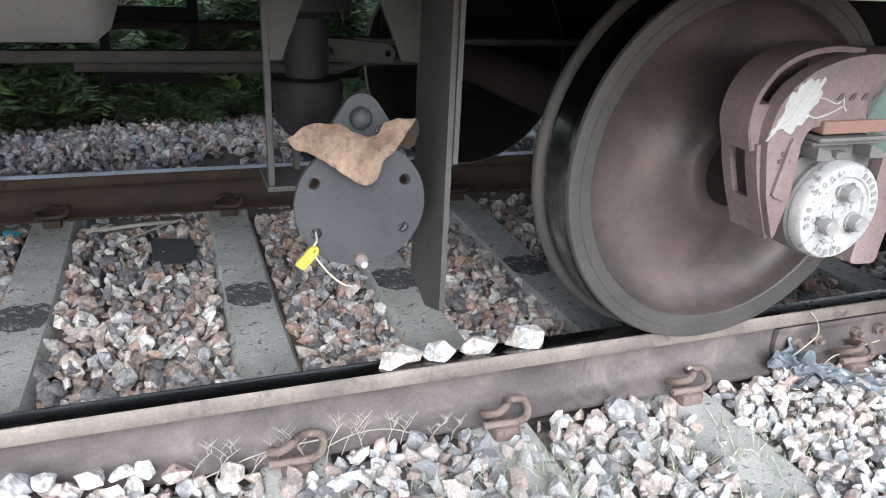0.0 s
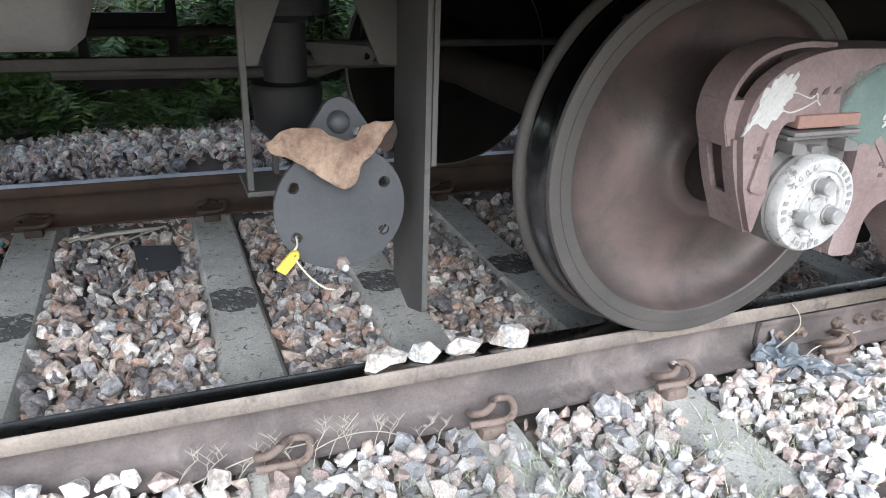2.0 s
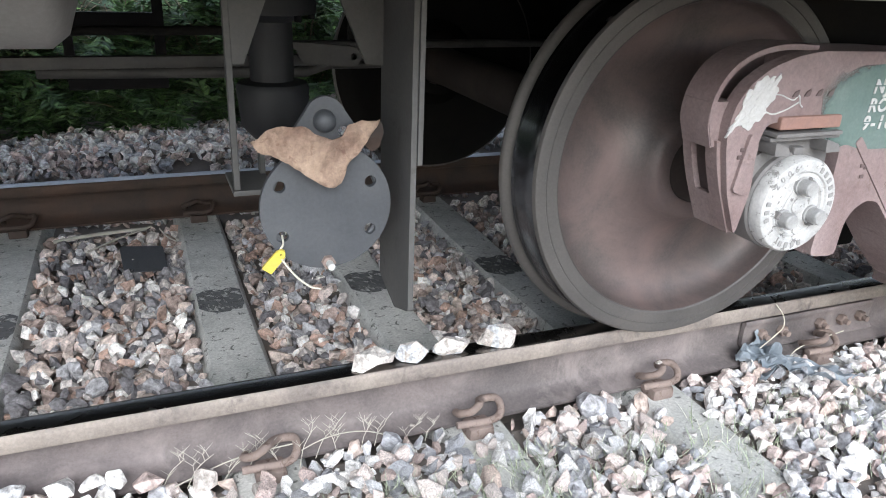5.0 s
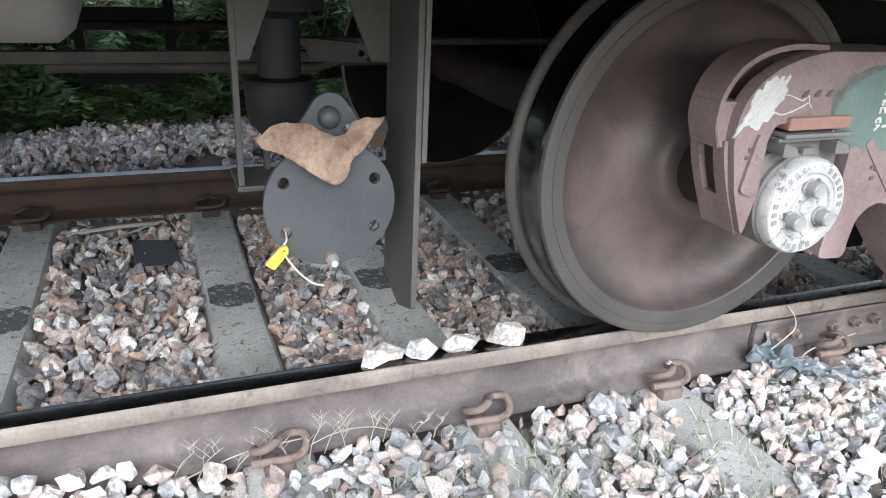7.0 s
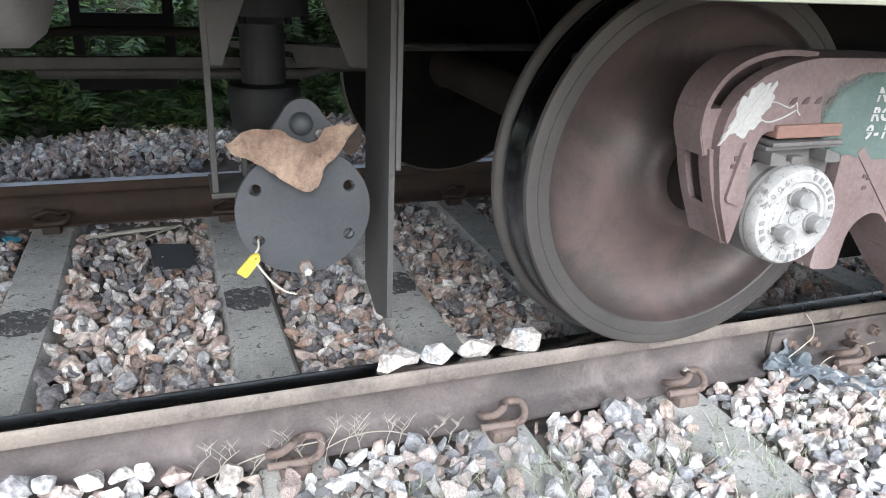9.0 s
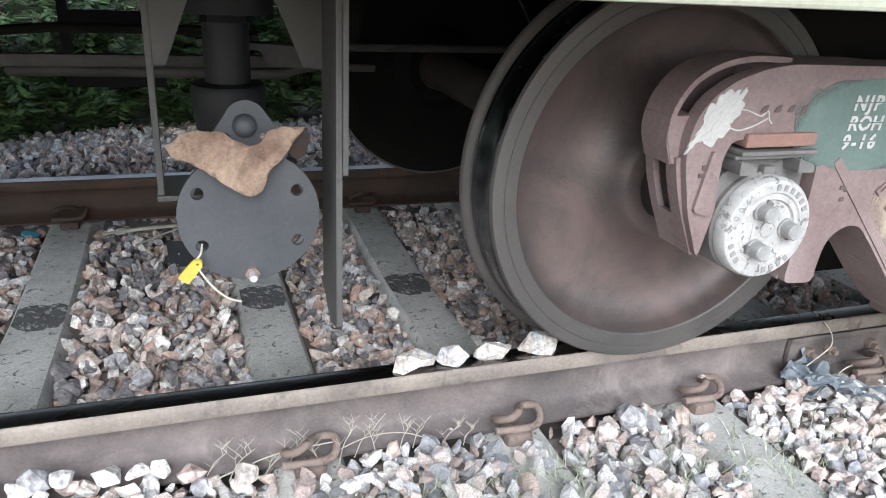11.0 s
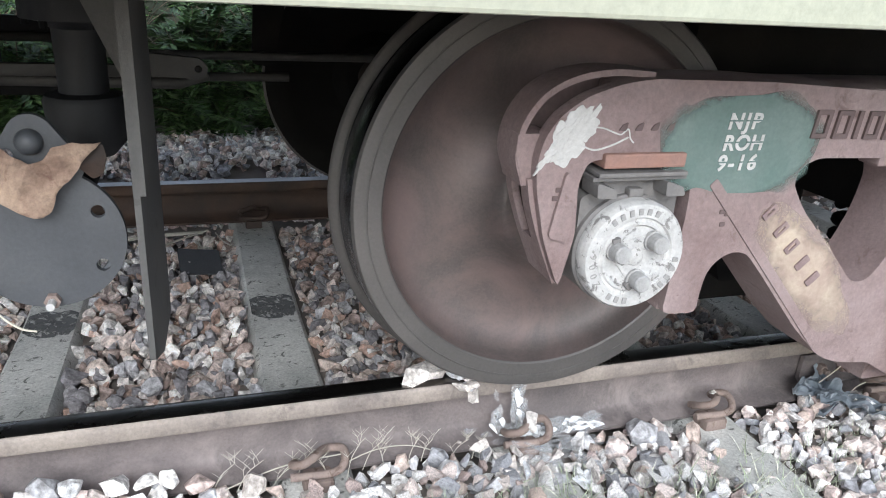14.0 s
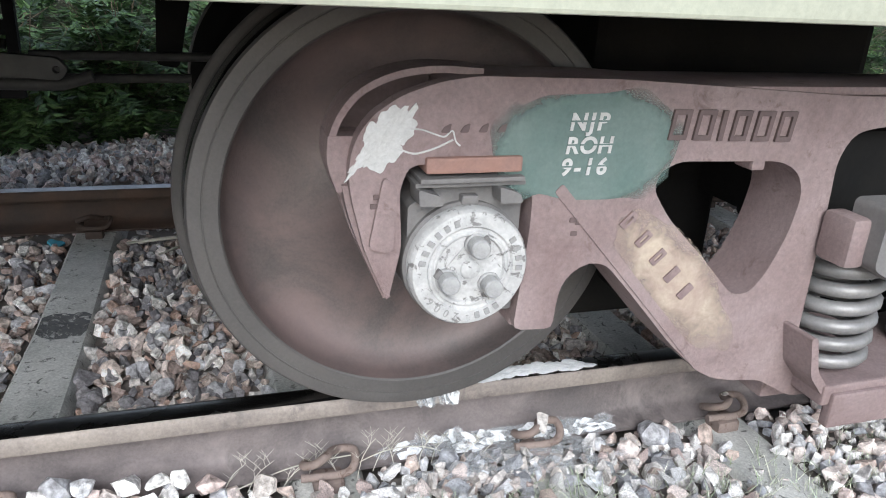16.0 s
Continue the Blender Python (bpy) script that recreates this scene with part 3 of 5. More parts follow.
def build_side_frame():
    y0, y1 = -0.355, -0.215
    outer = [(-0.133, 0.399), (-0.172, 0.493), (-0.196, 0.589), (-0.199, 0.632), (-0.190, 0.674), (-0.164, 0.712), (-0.118, 0.743), (-0.058, 0.763), (0.0, 0.772), (0.25, 0.769), (0.476, 0.757), (0.74, 0.742), (1.0, 0.738)]
    under = [(-0.112, 0.499), (-0.118, 0.595), (-0.105, 0.628), (-0.09, 0.635), (0.085, 0.630), (0.105, 0.612), (0.112, 0.57), (0.112, 0.516), (0.098, 0.326), (0.176, 0.321), (0.177, 0.361), (0.183, 0.405), (0.202, 0.431), (0.234, 0.447), (0.269, 0.441), (0.325, 0.382),
             (0.432, 0.264), (0.511, 0.191), (0.555, 0.168), (0.6, 0.158), (0.671, 0.150), (0.76, 0.10), (1.0, 0.085)]
    mirror = lambda pts: [(2.0 - x, z) for x, z in reversed(pts)]
    loop = outer + mirror(outer)[1:] + [(2.0 - x, z) for x, z in under][0:] + under[::-1][1:]
    w = [(0.344, 0.578), (0.35, 0.609), (0.387, 0.628), (0.607, 0.623), (0.652, 0.6), (0.671, 0.555), (0.659, 0.475), (0.626, 0.394), (0.595, 0.356), (0.555, 0.357), (0.473, 0.44), (0.383, 0.523)]
    holes = [rounded(w, 0.03, 3), rounded([(2.0 - x, z) for x, z in w], 0.03, 3), rounded([(0.745, 0.20), (0.74, 0.55), (0.735, 0.62), (0.76, 0.672), (0.82, 0.684), (1.18, 0.684), (1.24, 0.672), (1.265, 0.62), (1.26, 0.55), (1.255, 0.20), (1.2, 0.165), (0.8, 0.165)], 0.03, 3)]
    sf = part("side_frame", slab(rounded(loop, 0.016, 2), holes, y0, -0.322, 0.012), M_FRAME, wagon, "dusty oxide-red cast bogie side frame", 50)
    top = [(-0.05, 0.763)] + outer[8:]
    low = [(-0.05, 0.6345)] + under[4:]
    core = top + mirror(top)[1:] + [(2.0 - x, z) for x, z in low] + low[::-1][1:]
    part("frame_body", slab(rounded(core, 0.016, 2), holes, -0.322, y1), M_FRAME, sf, "deep hollow body of the casting", 40)
    # the set-back shell round the end, with a slot behind the face
    arc = spline([(-0.212, 0.585, 0), (-0.228, 0.64, 0), (-0.218, 0.695, 0), (-0.184, 0.742, 0), (-0.13, 0.771, 0), (-0.06, 0.783, 0), (0.02, 0.780, 0)], 5)
    b = bmesh.new()
    rings = []
    for i, p in enumerate(arc):
        t = (arc[min(i + 1, len(arc) - 1)] - arc[max(i - 1, 0)]).normalized()
        nrm = Vector((t.y, -t.x, 0))
        q = p + nrm * 0.011
        rings.append([b.verts.new(v) for v in ((p.x, -0.328, p.y), (p.x, -0.245, p.y), (q.x, -0.245, q.y), (q.x, -0.328, q.y))])
    for p, q in zip(rings, rings[1:]):
        for k in range(4):
            b.faces.new((p[k], p[(k + 1) % 4], q[(k + 1) % 4], q[k]))
    b.faces.new(rings[0])
    b.faces.new(rings[-1])
    part("end_shell", b, M_FRAME, sf, "curved end wall of the casting", 40)
    # added back wall, coloured dark for the shade inside the slot
    part("slot_wall", slab([(-0.205, 0.66), (-0.214, 0.69), (-0.180, 0.738), (-0.126, 0.766), (-0.05, 0.777), (-0.05, 0.70), (-0.14, 0.62)], [], -0.262, -0.250), M_FRAME_DARK, sf, "recess behind the face, its shade put into a dark colour")
    part("slot_sill", slab(rounded([(-0.165, 0.676), (-0.2265, 0.676), (-0.2275, 0.64), (-0.2105, 0.587), (-0.165, 0.584)], 0.004), [], -0.330, -0.247, 0.002), M_FRAME, sf, "", 40)
    # side wall of the horn, with an upright slot, and its back
    edge = spline([(-0.206, 0.600, 0), (-0.196, 0.552, 0), (-0.176, 0.493, 0), (-0.150, 0.432, 0), (-0.137, 0.402, 0)], 5)

    def ribbon(i0, i1, ya, yb):
        rb = bmesh.new()
        rings = [[rb.verts.new(v) for v in ((p.x, ya, p.y), (p.x, yb, p.y), (p.x + 0.014, yb, p.y), (p.x + 0.014, ya, p.y))] for p in edge[i0:i1 + 1]]
        for p, q in zip(rings, rings[1:]):
            for k in range(4):
                rb.faces.new((p[k], p[(k + 1) % 4], q[(k + 1) % 4], q[k]))
        rb.faces.new(rings[0])
        rb.faces.new(rings[-1])
        return rb
    last = len(edge) - 1
    for i0, i1, ya, yb in ((0, last, -0.338, -0.305), (0, last, -0.262, -0.236), (0, 2, -0.305, -0.262), (11, last, -0.305, -0.262)):
        part("horn_wall", ribbon(i0, i1, ya, yb), M_FRAME, sf, "side wall of the hollow end casting", 40)
    # back of the hollow horn, its inner shade put into the colour
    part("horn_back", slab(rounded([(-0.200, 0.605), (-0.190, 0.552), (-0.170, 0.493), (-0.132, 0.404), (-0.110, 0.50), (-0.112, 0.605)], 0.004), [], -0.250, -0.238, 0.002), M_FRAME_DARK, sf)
    part("top_flange", box(0.0, 2.0, -0.345, -0.16, 0.742, 0.758, 0.005), M_FRAME, sf, "", 40)
    # raised rib along the horn and along the strut
    part("horn_rib", slab(rounded([(-0.168, 0.50), (-0.128, 0.49), (-0.122, 0.60), (-0.145, 0.62)], 0.012), [], -0.363, -0.350, 0.006), M_FRAME, sf, "", 50)
    part("strut_rib", slab(rounded([(0.150, 0.582), (0.164, 0.596), (0.345, 0.40), (0.525, 0.205), (0.505, 0.195), (0.325, 0.392)], 0.006), [], -0.3582, -0.350, 0.0015), M_FRAME, sf, "", 50)
    part("spring_pocket", box(0.74, 1.26, -0.30, -0.06, 0.06, 0.16, 0.01), M_FRAME, sf, "", 40)
    return sf


side_frame = build_side_frame()


def blotch(rng, cx, cz, rx, rz, n=40, rough=0.25):
    pts = []
    ph = [rng.uniform(0, 6.28) for _ in range(4)]
    for i in range(n):
        a = 2 * math.pi * i / n
        k = 1 + rough * (0.5 * math.sin(3 * a + ph[0]) + 0.35 * math.sin(5 * a + ph[1]) + 0.25 * math.sin(9 * a + ph[2]) + 0.3 * rng.uniform(-0.5, 0.5))
        pts.append((cx + rx * k * math.cos(a), cz + rz * k * math.sin(a)))
    return pts


def build_markings():
    rng = random.Random(3)
    F = -0.3555
    part("green_patch", slab([(0.205 + 0.172 * (abs(math.cos(a)) ** 0.55) * (1 if math.cos(a) > 0 else -1) * (1 + 0.05 * math.sin(7 * a)), 0.656 + 0.090 * (abs(math.sin(a)) ** 0.6) * (1 if math.sin(a) > 0 else -1) * (1 + 0.09 * math.sin(5 * a + 1) + 0.05 * math.sin(11 * a))) for a in np.arange(0.02, 6.28, 0.09)], [], F - 0.0012, F + 0.002), M_GREEN, side_frame, "faded green paint patch")
    for text, x, z, s in (("NJP", 0.163, 0.687, 0.040), ("ROH", 0.160, 0.648, 0.039), ("9-16", 0.155, 0.611, 0.040)):
        words("stencil_text", text, s, M_WHITE, side_frame, Matrix.Translation((x, F - 0.0026, z)) @ FACE, 0.0006, "white stencilled letters", (0.36,), 0.0011, 1.22 if text != "ROH" else 1.08, 0.12)
    for cx, cz, rx, rz in ((-0.150, 0.664, 0.030, 0.036), (-0.128, 0.694, 0.030, 0.030)):
        part("smear", slab(blotch(rng, cx, cz, rx, rz, 60, 0.22), [], F - 0.0011, F + 0.002), M_WHITE, side_frame, "thick smear of white paint")
    for k in range(40):
        u, v = max(-0.8, min(0.8, rng.gauss(0, 0.6))), max(-0.8, min(0.8, rng.gauss(0, 0.6)))
        c = part("smear", slab(blotch(rng, 0, 0, rng.uniform(0.012, 0.03), rng.uniform(0.003, 0.007), 18, 0.25), [], F - 0.0012 - 0.00003 * k, F + 0.002), M_WHITE, side_frame, "smeared white paint stroke")
        c.matrix_local = Matrix.Translation((-0.146 + 0.026 * u + 0.026 * v, 0, 0.674 + 0.042 * v + 0.006 * u)) @ pose(0, 0, 0, 0, rng.uniform(-75, -20), 0)
    part("smear", tube(spline([(-0.11, F, 0.692), (-0.085, F, 0.690), (-0.062, F, 0.682), (-0.048, F, 0.679), (-0.036, F, 0.688), (-0.030, F, 0.672), (-0.022, F, 0.664)], 4), 0.0015, 5), M_WHITE, side_frame)
    part("smear", tube(spline([(-0.125, F, 0.662), (-0.098, F, 0.653), (-0.075, F, 0.657), (-0.055, F, 0.664), (-0.034, F, 0.674)], 4), 0.0017, 5), M_WHITE, side_frame)
    for i in range(4):
        x = -0.055 + i * 0.031
        part("cast_mark", slab(rounded([(x, 0.685), (x + 0.014, 0.685), (x + 0.017, 0.70), (x + 0.006, 0.695)], 0.003), [], F - 0.002, F + 0.002), M_FRAME_DARK, side_frame, "small raised mark that cannot be read")
    # large raised maker's mark as plain blocks, grime and relief shade in one dark colour
    for i, wdt in enumerate((0.036, 0.036, 0.010, 0.034, 0.036, 0.034)):
        x = 0.352 + (0, 0.050, 0.101, 0.126, 0.174, 0.224)[i]
        z0, z1 = 0.672 - 0.03 * x + 0.006, 0.722 - 0.022 * x + 0.006
        if wdt > 0.02:
            ring = slab(rounded([(x, z0), (x + wdt, z0), (x + wdt + 0.006, z1), (x + 0.006, z1)], 0.0015), [rounded([(x + 0.008, z0 + 0.009), (x + wdt - 0.007, z0 + 0.009), (x + wdt - 0.004, z1 - 0.009), (x + 0.012, z1 - 0.009)], 0.001)], F - 0.005, F + 0.002, 0.001)
        else:
            ring = slab([(x, z0), (x + wdt, z0), (x + wdt + 0.004, z1), (x + 0.004, z1)], [], F - 0.005, F + 0.002, 0.001)
        part("maker_mark", ring, M_FRAME_DARK, side_frame, "raised grimy cast block of a maker's mark, darkened for relief shade")
    # cream dust on the strut with raised blocks
    part("cream_dust", slab(blotch(rng, 0, 0, 0.205, 0.066, 60, 0.14), [], F - 0.0006, F + 0.002), M_CREAM_DUST, side_frame, "cream dust on the strut").matrix_local = Matrix.Translation((0.425, 0, 0.392)) @ pose(0, 0, 0, 0, 46, 0)
    for i in range(5):
        t = i / 4
        c = part("maker_mark", slab(rounded([(-0.010, -0.022), (0.010, -0.022), (0.012, 0.022), (-0.008, 0.022)], 0.004), [rounded([(-0.003, -0.012), (0.004, -0.012), (0.005, 0.012), (-0.002, 0.012)], 0.002)] if i < 3 else [], F - 0.004, F + 0.002, 0.001), M_FRAME, side_frame)
        c.matrix_local = Matrix.Translation((0.300 + 0.145 * t, 0, 0.525 - 0.150 * t)) @ pose(0, 0, 0, 0, 44, 0) @ Matrix.Diagonal((0.8, 1, 0.8, 1))
    for x, z in ((0.19, 0.50), (0.197, 0.52), (0.185, 0.525), (-0.165, 0.565), (-0.16, 0.58)):
        part("cast_mark", box(x, x + 0.012, F - 0.002, F + 0.002, z, z + 0.009, 0.002), M_FRAME_DARK, side_frame)
    # added panel, no bogie part: darkens the view through the frame's window
    part("guide_plate", box(0.36, 0.84, 0.10, 0.16, 0.10, 0.66, 0.012), M_UNDER, wagon, "added black panel for the darkness behind the side frame")
    part("lug", box(0.545, 0.575, -0.352, -0.30, 0.605, 0.63, 0.006), M_FRAME, side_frame)


build_markings()


def build_adapter():
    b = slab(rounded([(-0.098, 0.43), (-0.098, 0.56), (-0.06, 0.585), (-0.05, 0.605), (0.05, 0.603), (0.062, 0.585), (0.1, 0.56), (0.1, 0.44), (0.098, 0.36), (0.078, 0.36), (0.10, 0.462), (0.075, 0.53), (0.04, 0.556), (0, 0.565), (-0.04, 0.556), (-0.075, 0.53), (-0.092, 0.48)], 0.006), [], -0.335, -0.19, 0.004)
    ad = part("bearing_adapter", b, M_IRON, wagon, "grey cast adapter over the bearing", 40)
    part("pad", box(-0.078, 0.084, -0.366, -0.2, 0.621, 0.647, 0.004), M_PAD, ad, "orange rubber pad")
    part("plate", box(-0.088, 0.088, -0.372, -0.2, 0.607, 0.615, 0.002), M_IRON, ad)
    part("plate", box(-0.094, 0.094, -0.362, -0.2, 0.598, 0.6055, 0.002), M_IRON, ad)
    for x in (-0.07, 0.066):
        part("lug", slab(rounded([(x - 0.02, 0.572), (x + 0.02, 0.572), (x + 0.014, 0.588), (x - 0.022, 0.60)], 0.005), [], -0.377, -0.32, 0.003), M_IRON, ad, "", 40)
    part("lug", box(-0.012, 0.018, -0.352, -0.33, 0.563, 0.58, 0.005), M_IRON, ad)
    # frame key beside the bearing
    part("key", slab(rounded([(0.098, 0.326), (0.12, 0.326), (0.125, 0.40), (0.112, 0.42)], 0.006), [], -0.335, -0.22, 0.003), M_FRAME, ad)


build_adapter()


def coil(x, y, z0, z1, r, wire, turns):
    n = int(turns * 18)
    pts = [(x + r * math.cos(2 * math.pi * i / 18), y + r * math.sin(2 * math.pi * i / 18), z0 + (z1 - z0) * i / n) for i in range(n + 1)]
    return tube(pts, wire, 8)


def build_springs():
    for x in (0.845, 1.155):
        # rear springs are the same steel, their shade put into a black colour
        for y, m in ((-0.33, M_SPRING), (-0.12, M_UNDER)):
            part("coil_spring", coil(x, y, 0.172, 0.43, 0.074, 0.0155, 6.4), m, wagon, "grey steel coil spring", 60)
    tray = slab(rounded([(0.70, 0.285), (0.722, 0.195), (0.80, 0.105), (1.2, 0.105), (1.278, 0.195), (1.30, 0.285), (1.285, 0.285), (1.262, 0.205), (1.19, 0.125), (0.81, 0.125), (0.738, 0.205), (0.715, 0.285)], 0.012), [], -0.435, -0.20, 0.003)
    tr = part("spring_tray", tray, M_FRAME, wagon, "pale dusty spring seat", 40)
    part("lip", box(0.78, 1.22, -0.45, -0.425, 0.075, 0.155, 0.006), M_FRAME, tr)
    part("base", box(0.76, 1.24, -0.44, -0.2, 0.125, 0.172, 0.006), M_FRAME, tr)
    # bolster is black to carry the shade inside the frame's arch
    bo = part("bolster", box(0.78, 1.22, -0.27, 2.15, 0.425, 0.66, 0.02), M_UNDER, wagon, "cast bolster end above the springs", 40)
    bracket = slab(rounded([(0.765, 0.56), (0.765, 0.44), (0.86, 0.39), (0.90, 0.39), (0.90, 0.56)], 0.015), [rounded([(0.84, 0.53), (0.84, 0.44), (0.885, 0.42), (0.885, 0.53)], 0.006)], -0.47, -0.39, 0.005)
    part("end_stop", bracket, M_IRON, bo, "", 40)
    part("gib", box(0.725, 0.775, -0.44, -0.36, 0.43, 0.53, 0.014), M_FRAME, bo, "", 40)


build_springs()


def build_underframe():
    part("sole_bar", box(-7, 5, -0.66, -0.60, 0.882, 1.21, 0.006), M_CREAM, wagon, "pale cream painted sole bar")
    part("sole_bar", box(-7, 5, 2.36, 2.42, 0.882, 1.21, 0.006), M_CREAM, wagon, "pale cream painted sole bar")
    part("deck", box(-7, 5, -0.60, 2.36, 1.15, 1.20), M_UNDER, wagon, "grimy underside of the wagon deck")
    for y in (0.45, 1.30):
        part("centre_sill", box(-7, 5, y - 0.05, y + 0.05, 0.86, 1.15, 0.005), M_UNDER, wagon, "grimy centre sill")
    for x in (-3.2, -1.75, 1.0, 2.6):
        part("cross_bearer", box(x - 0.05, x + 0.05, -0.6, 2.36, 0.93, 1.15, 0.005), M_UNDER, wagon)
    # added block in place of pivot castings, keeps the space under the deck dark
    part("body_bolster", box(0.55, 1.45, 0.30, 1.45, 0.62, 1.15, 0.03), M_UNDER, wagon, "added black block that closes the dark space under the deck")
    # air cylinder
    cyl = part("air_cylinder", lathe([(0.02, -1.30), (0.10, -1.312), (0.165, -1.335), (0.185, -1.36), (0.185, -2.6), (0.02, -2.62)], 48, "X"), M_GREY_TANK, wagon, "light grey air cylinder", 40)
    cyl.matrix_local = pose(0, -0.12, 0.945)
    # horizontal pull rods of the brake
    rod = part("brake_rod", box(-2.6, -0.72, 0.47, 0.50, 0.640, 0.668, 0.004), M_ROD, wagon, "grey brake pull rod", 40)
    part("clevis", slab(rounded([(-0.86, 0.652), (-0.72, 0.640), (-0.70, 0.665), (-0.72, 0.69), (-0.84, 0.70), (-1.02, 0.71), (-1.02, 0.695), (-0.87, 0.685)], 0.01), [disc(-0.725, 0.665, 0.009, 10)], 0.44, 0.465, 0.003), M_ROD, rod, "", 40)
    part("brake_rod", tube([(-1.5, 0.62, 0.70), (-1.36, 0.62, 0.712), (-1.0, 0.62, 0.712), (-0.86, 0.62, 0.70)], 0.012, 8), M_UNDER, wagon, "", 60)
    part("brake_rod", tube([(-0.86, 0.85, 0.648), (0.75, 0.85, 0.648)], 0.013, 8), M_ROD, wagon, "", 60)
    # brake levers in the dark of the underframe
    for x, y, a in ((-0.50, 1.15, 8),):
        lv = part("brake_lever", slab(rounded([(-0.035, -0.16), (0.035, -0.16), (0.055, 0.10), (0.02, 0.24), (-0.02, 0.24), (-0.055, 0.10)], 0.02), [disc(0, -0.125, 0.012, 10)], -0.012, 0.012, 0.003), M_UNDER, wagon, "black brake lever")
        lv.matrix_local = Matrix.Translation((x, y, 0.74)) @ pose(0, 0, 0, 0, a, 0)
    part("brake_rod", tube([(-1.3, 1.0, 0.56), (-0.45, 1.0, 0.565)], 0.014, 8), M_ROD, wagon, "", 60)
    part("brake_rod", tube([(-1.5, 0.80, 0.585), (-0.78, 0.80, 0.575), (-0.70, 0.80, 0.60)], 0.017, 8), M_ROD, wagon, "", 60)
    # unseen brake beam with shoe and rod, added to shade the ballast
    bb = part("brake_beam", box(0.56, 0.64, 0.02, 1.73, 0.27, 0.37, 0.012), M_UNDER, wagon, "unseen black brake beam added to shade the ballast under the bogie")
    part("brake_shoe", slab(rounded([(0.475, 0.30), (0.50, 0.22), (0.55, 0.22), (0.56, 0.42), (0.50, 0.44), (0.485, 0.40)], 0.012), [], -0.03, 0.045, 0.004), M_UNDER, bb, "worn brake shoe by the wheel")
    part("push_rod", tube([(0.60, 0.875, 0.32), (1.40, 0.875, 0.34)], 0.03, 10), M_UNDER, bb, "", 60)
    # far side's castings close the bogie; black colour stands in for their shade
    part("far_side_frame", box(-0.2, 2.2, 1.98, 2.10, 0.55, 0.77, 0.03), M_UNDER, wagon, "far side frame of the bogie, shade put into its black colour")
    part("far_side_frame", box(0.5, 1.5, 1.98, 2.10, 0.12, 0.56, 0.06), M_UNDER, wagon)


build_underframe()


def build_outlet():
    """The bottom outlet: guards, pipe, blanking plate and seal."""
    cx, cz, y = -0.962, 0.503, -0.25
    loop = []
    for a in range(-242, 63, 6):
        loop.append((cx + 0.1155 * math.cos(radians(a)), cz + 0.1135 * math.sin(radians(a))))
    loop = loop[::-1]
    lobe = [(cx - 0.070, 0.618)] + [(cx + 0.034 * math.cos(radians(a)), 0.660 + 0.036 * math.sin(radians(a))) for a in range(156, 23, -14)] + [(cx + 0.070, 0.618)]
    outline = lobe + [p for p in loop]
    holes = [disc(-1.043, 0.546, 0.0105, 14), disc(-0.884, 0.545, 0.0105, 14), disc(-1.041, 0.456, 0.0105, 14), disc(-0.885, 0.456, 0.0105, 14), disc(-0.996, 0.636, 0.009, 12), disc(-0.932, 0.636, 0.009, 12)]
    bp = part("blanking_plate", slab(outline, holes, y, y + 0.012, 0.0015), M_BLANK, wagon, "round blue-grey blanking plate with bolt holes", 40)
    nut = part("dome_nut", lathe([(0.019, y + 0.002), (0.019, y - 0.006), (0.0175, y - 0.012), (0.013, y - 0.018), (0.006, y - 0.021), (0.001, y - 0.0215)], 20), M_BLANK, bp, "", 60)
    nut.matrix_local = pose(-0.964, 0, 0.656)
    st = part("stud", lathe([(0.0065, y + 0.01), (0.0065, y - 0.03)], 10), M_CAP, bp, "bright threaded stud")
    st.matrix_local = pose(-0.963, 0, 0.402)
    n2 = part("nut", lathe([(0.0125, y + 0.001), (0.0125, y - 0.011)], 6), M_RUST, bp, "rusty nut")
    n2.matrix_local = pose(-0.963, 0, 0.402)
    part("weld", tube([(cx + 0.1 * math.cos(radians(a)), y + 0.014, cz + 0.1 * math.sin(radians(a))) for a in range(0, 361, 15)], 0.006, 6), M_BLANK, bp)
    # stiff brown sheet caught on the plate
    rim = [(-1.088, 0.624), (-1.062, 0.642), (-1.040, 0.653), (-1.012, 0.652), (-0.996, 0.650), (-0.984, 0.640), (-0.962, 0.632), (-0.942, 0.637), (-0.930, 0.652), (-0.905, 0.657), (-0.866, 0.656),
           (-0.884, 0.642), (-0.898, 0.622), (-0.912, 0.606), (-0.930, 0.586), (-0.944, 0.556), (-0.955, 0.546), (-0.972, 0.552), (-0.992, 0.566), (-1.017, 0.583), (-1.045, 0.600), (-1.068, 0.606)]
    sh = slab(rounded(rim, 0.003, 2), [], -0.272, -0.2705)
    bmesh.ops.triangulate(sh, faces=sh.faces[:])
    for cut in range(3):
        bmesh.ops.subdivide_edges(sh, edges=[e for e in sh.edges if e.calc_length() > 0.009], cuts=1)
        bmesh.ops.triangulate(sh, faces=sh.faces[:])
    for v in sh.verts:
        d = v.co.x - cx
        fold = max(0.0, 1 - abs(d + 0.012 - 0.5 * (v.co.z - 0.60)) / 0.05)
        n = 0.010 * noise.noise(v.co * 26) + 0.005 * noise.noise(v.co * 70)
        v.co.y += n - 0.016 * fold - 0.10 * (0.625 - v.co.z) + 0.45 * max(abs(d) - 0.075, 0)
        v.co.z += 0.004 * noise.noise(v.co * 60 + Vector((3, 0, 0)))
        v.co.x += 0.004 * noise.noise(v.co * 60 + Vector((0, 9, 0)))
    part("brown_sheet", sh, M_SHEET, bp, "stiff torn brown sheet over the plate", 75)
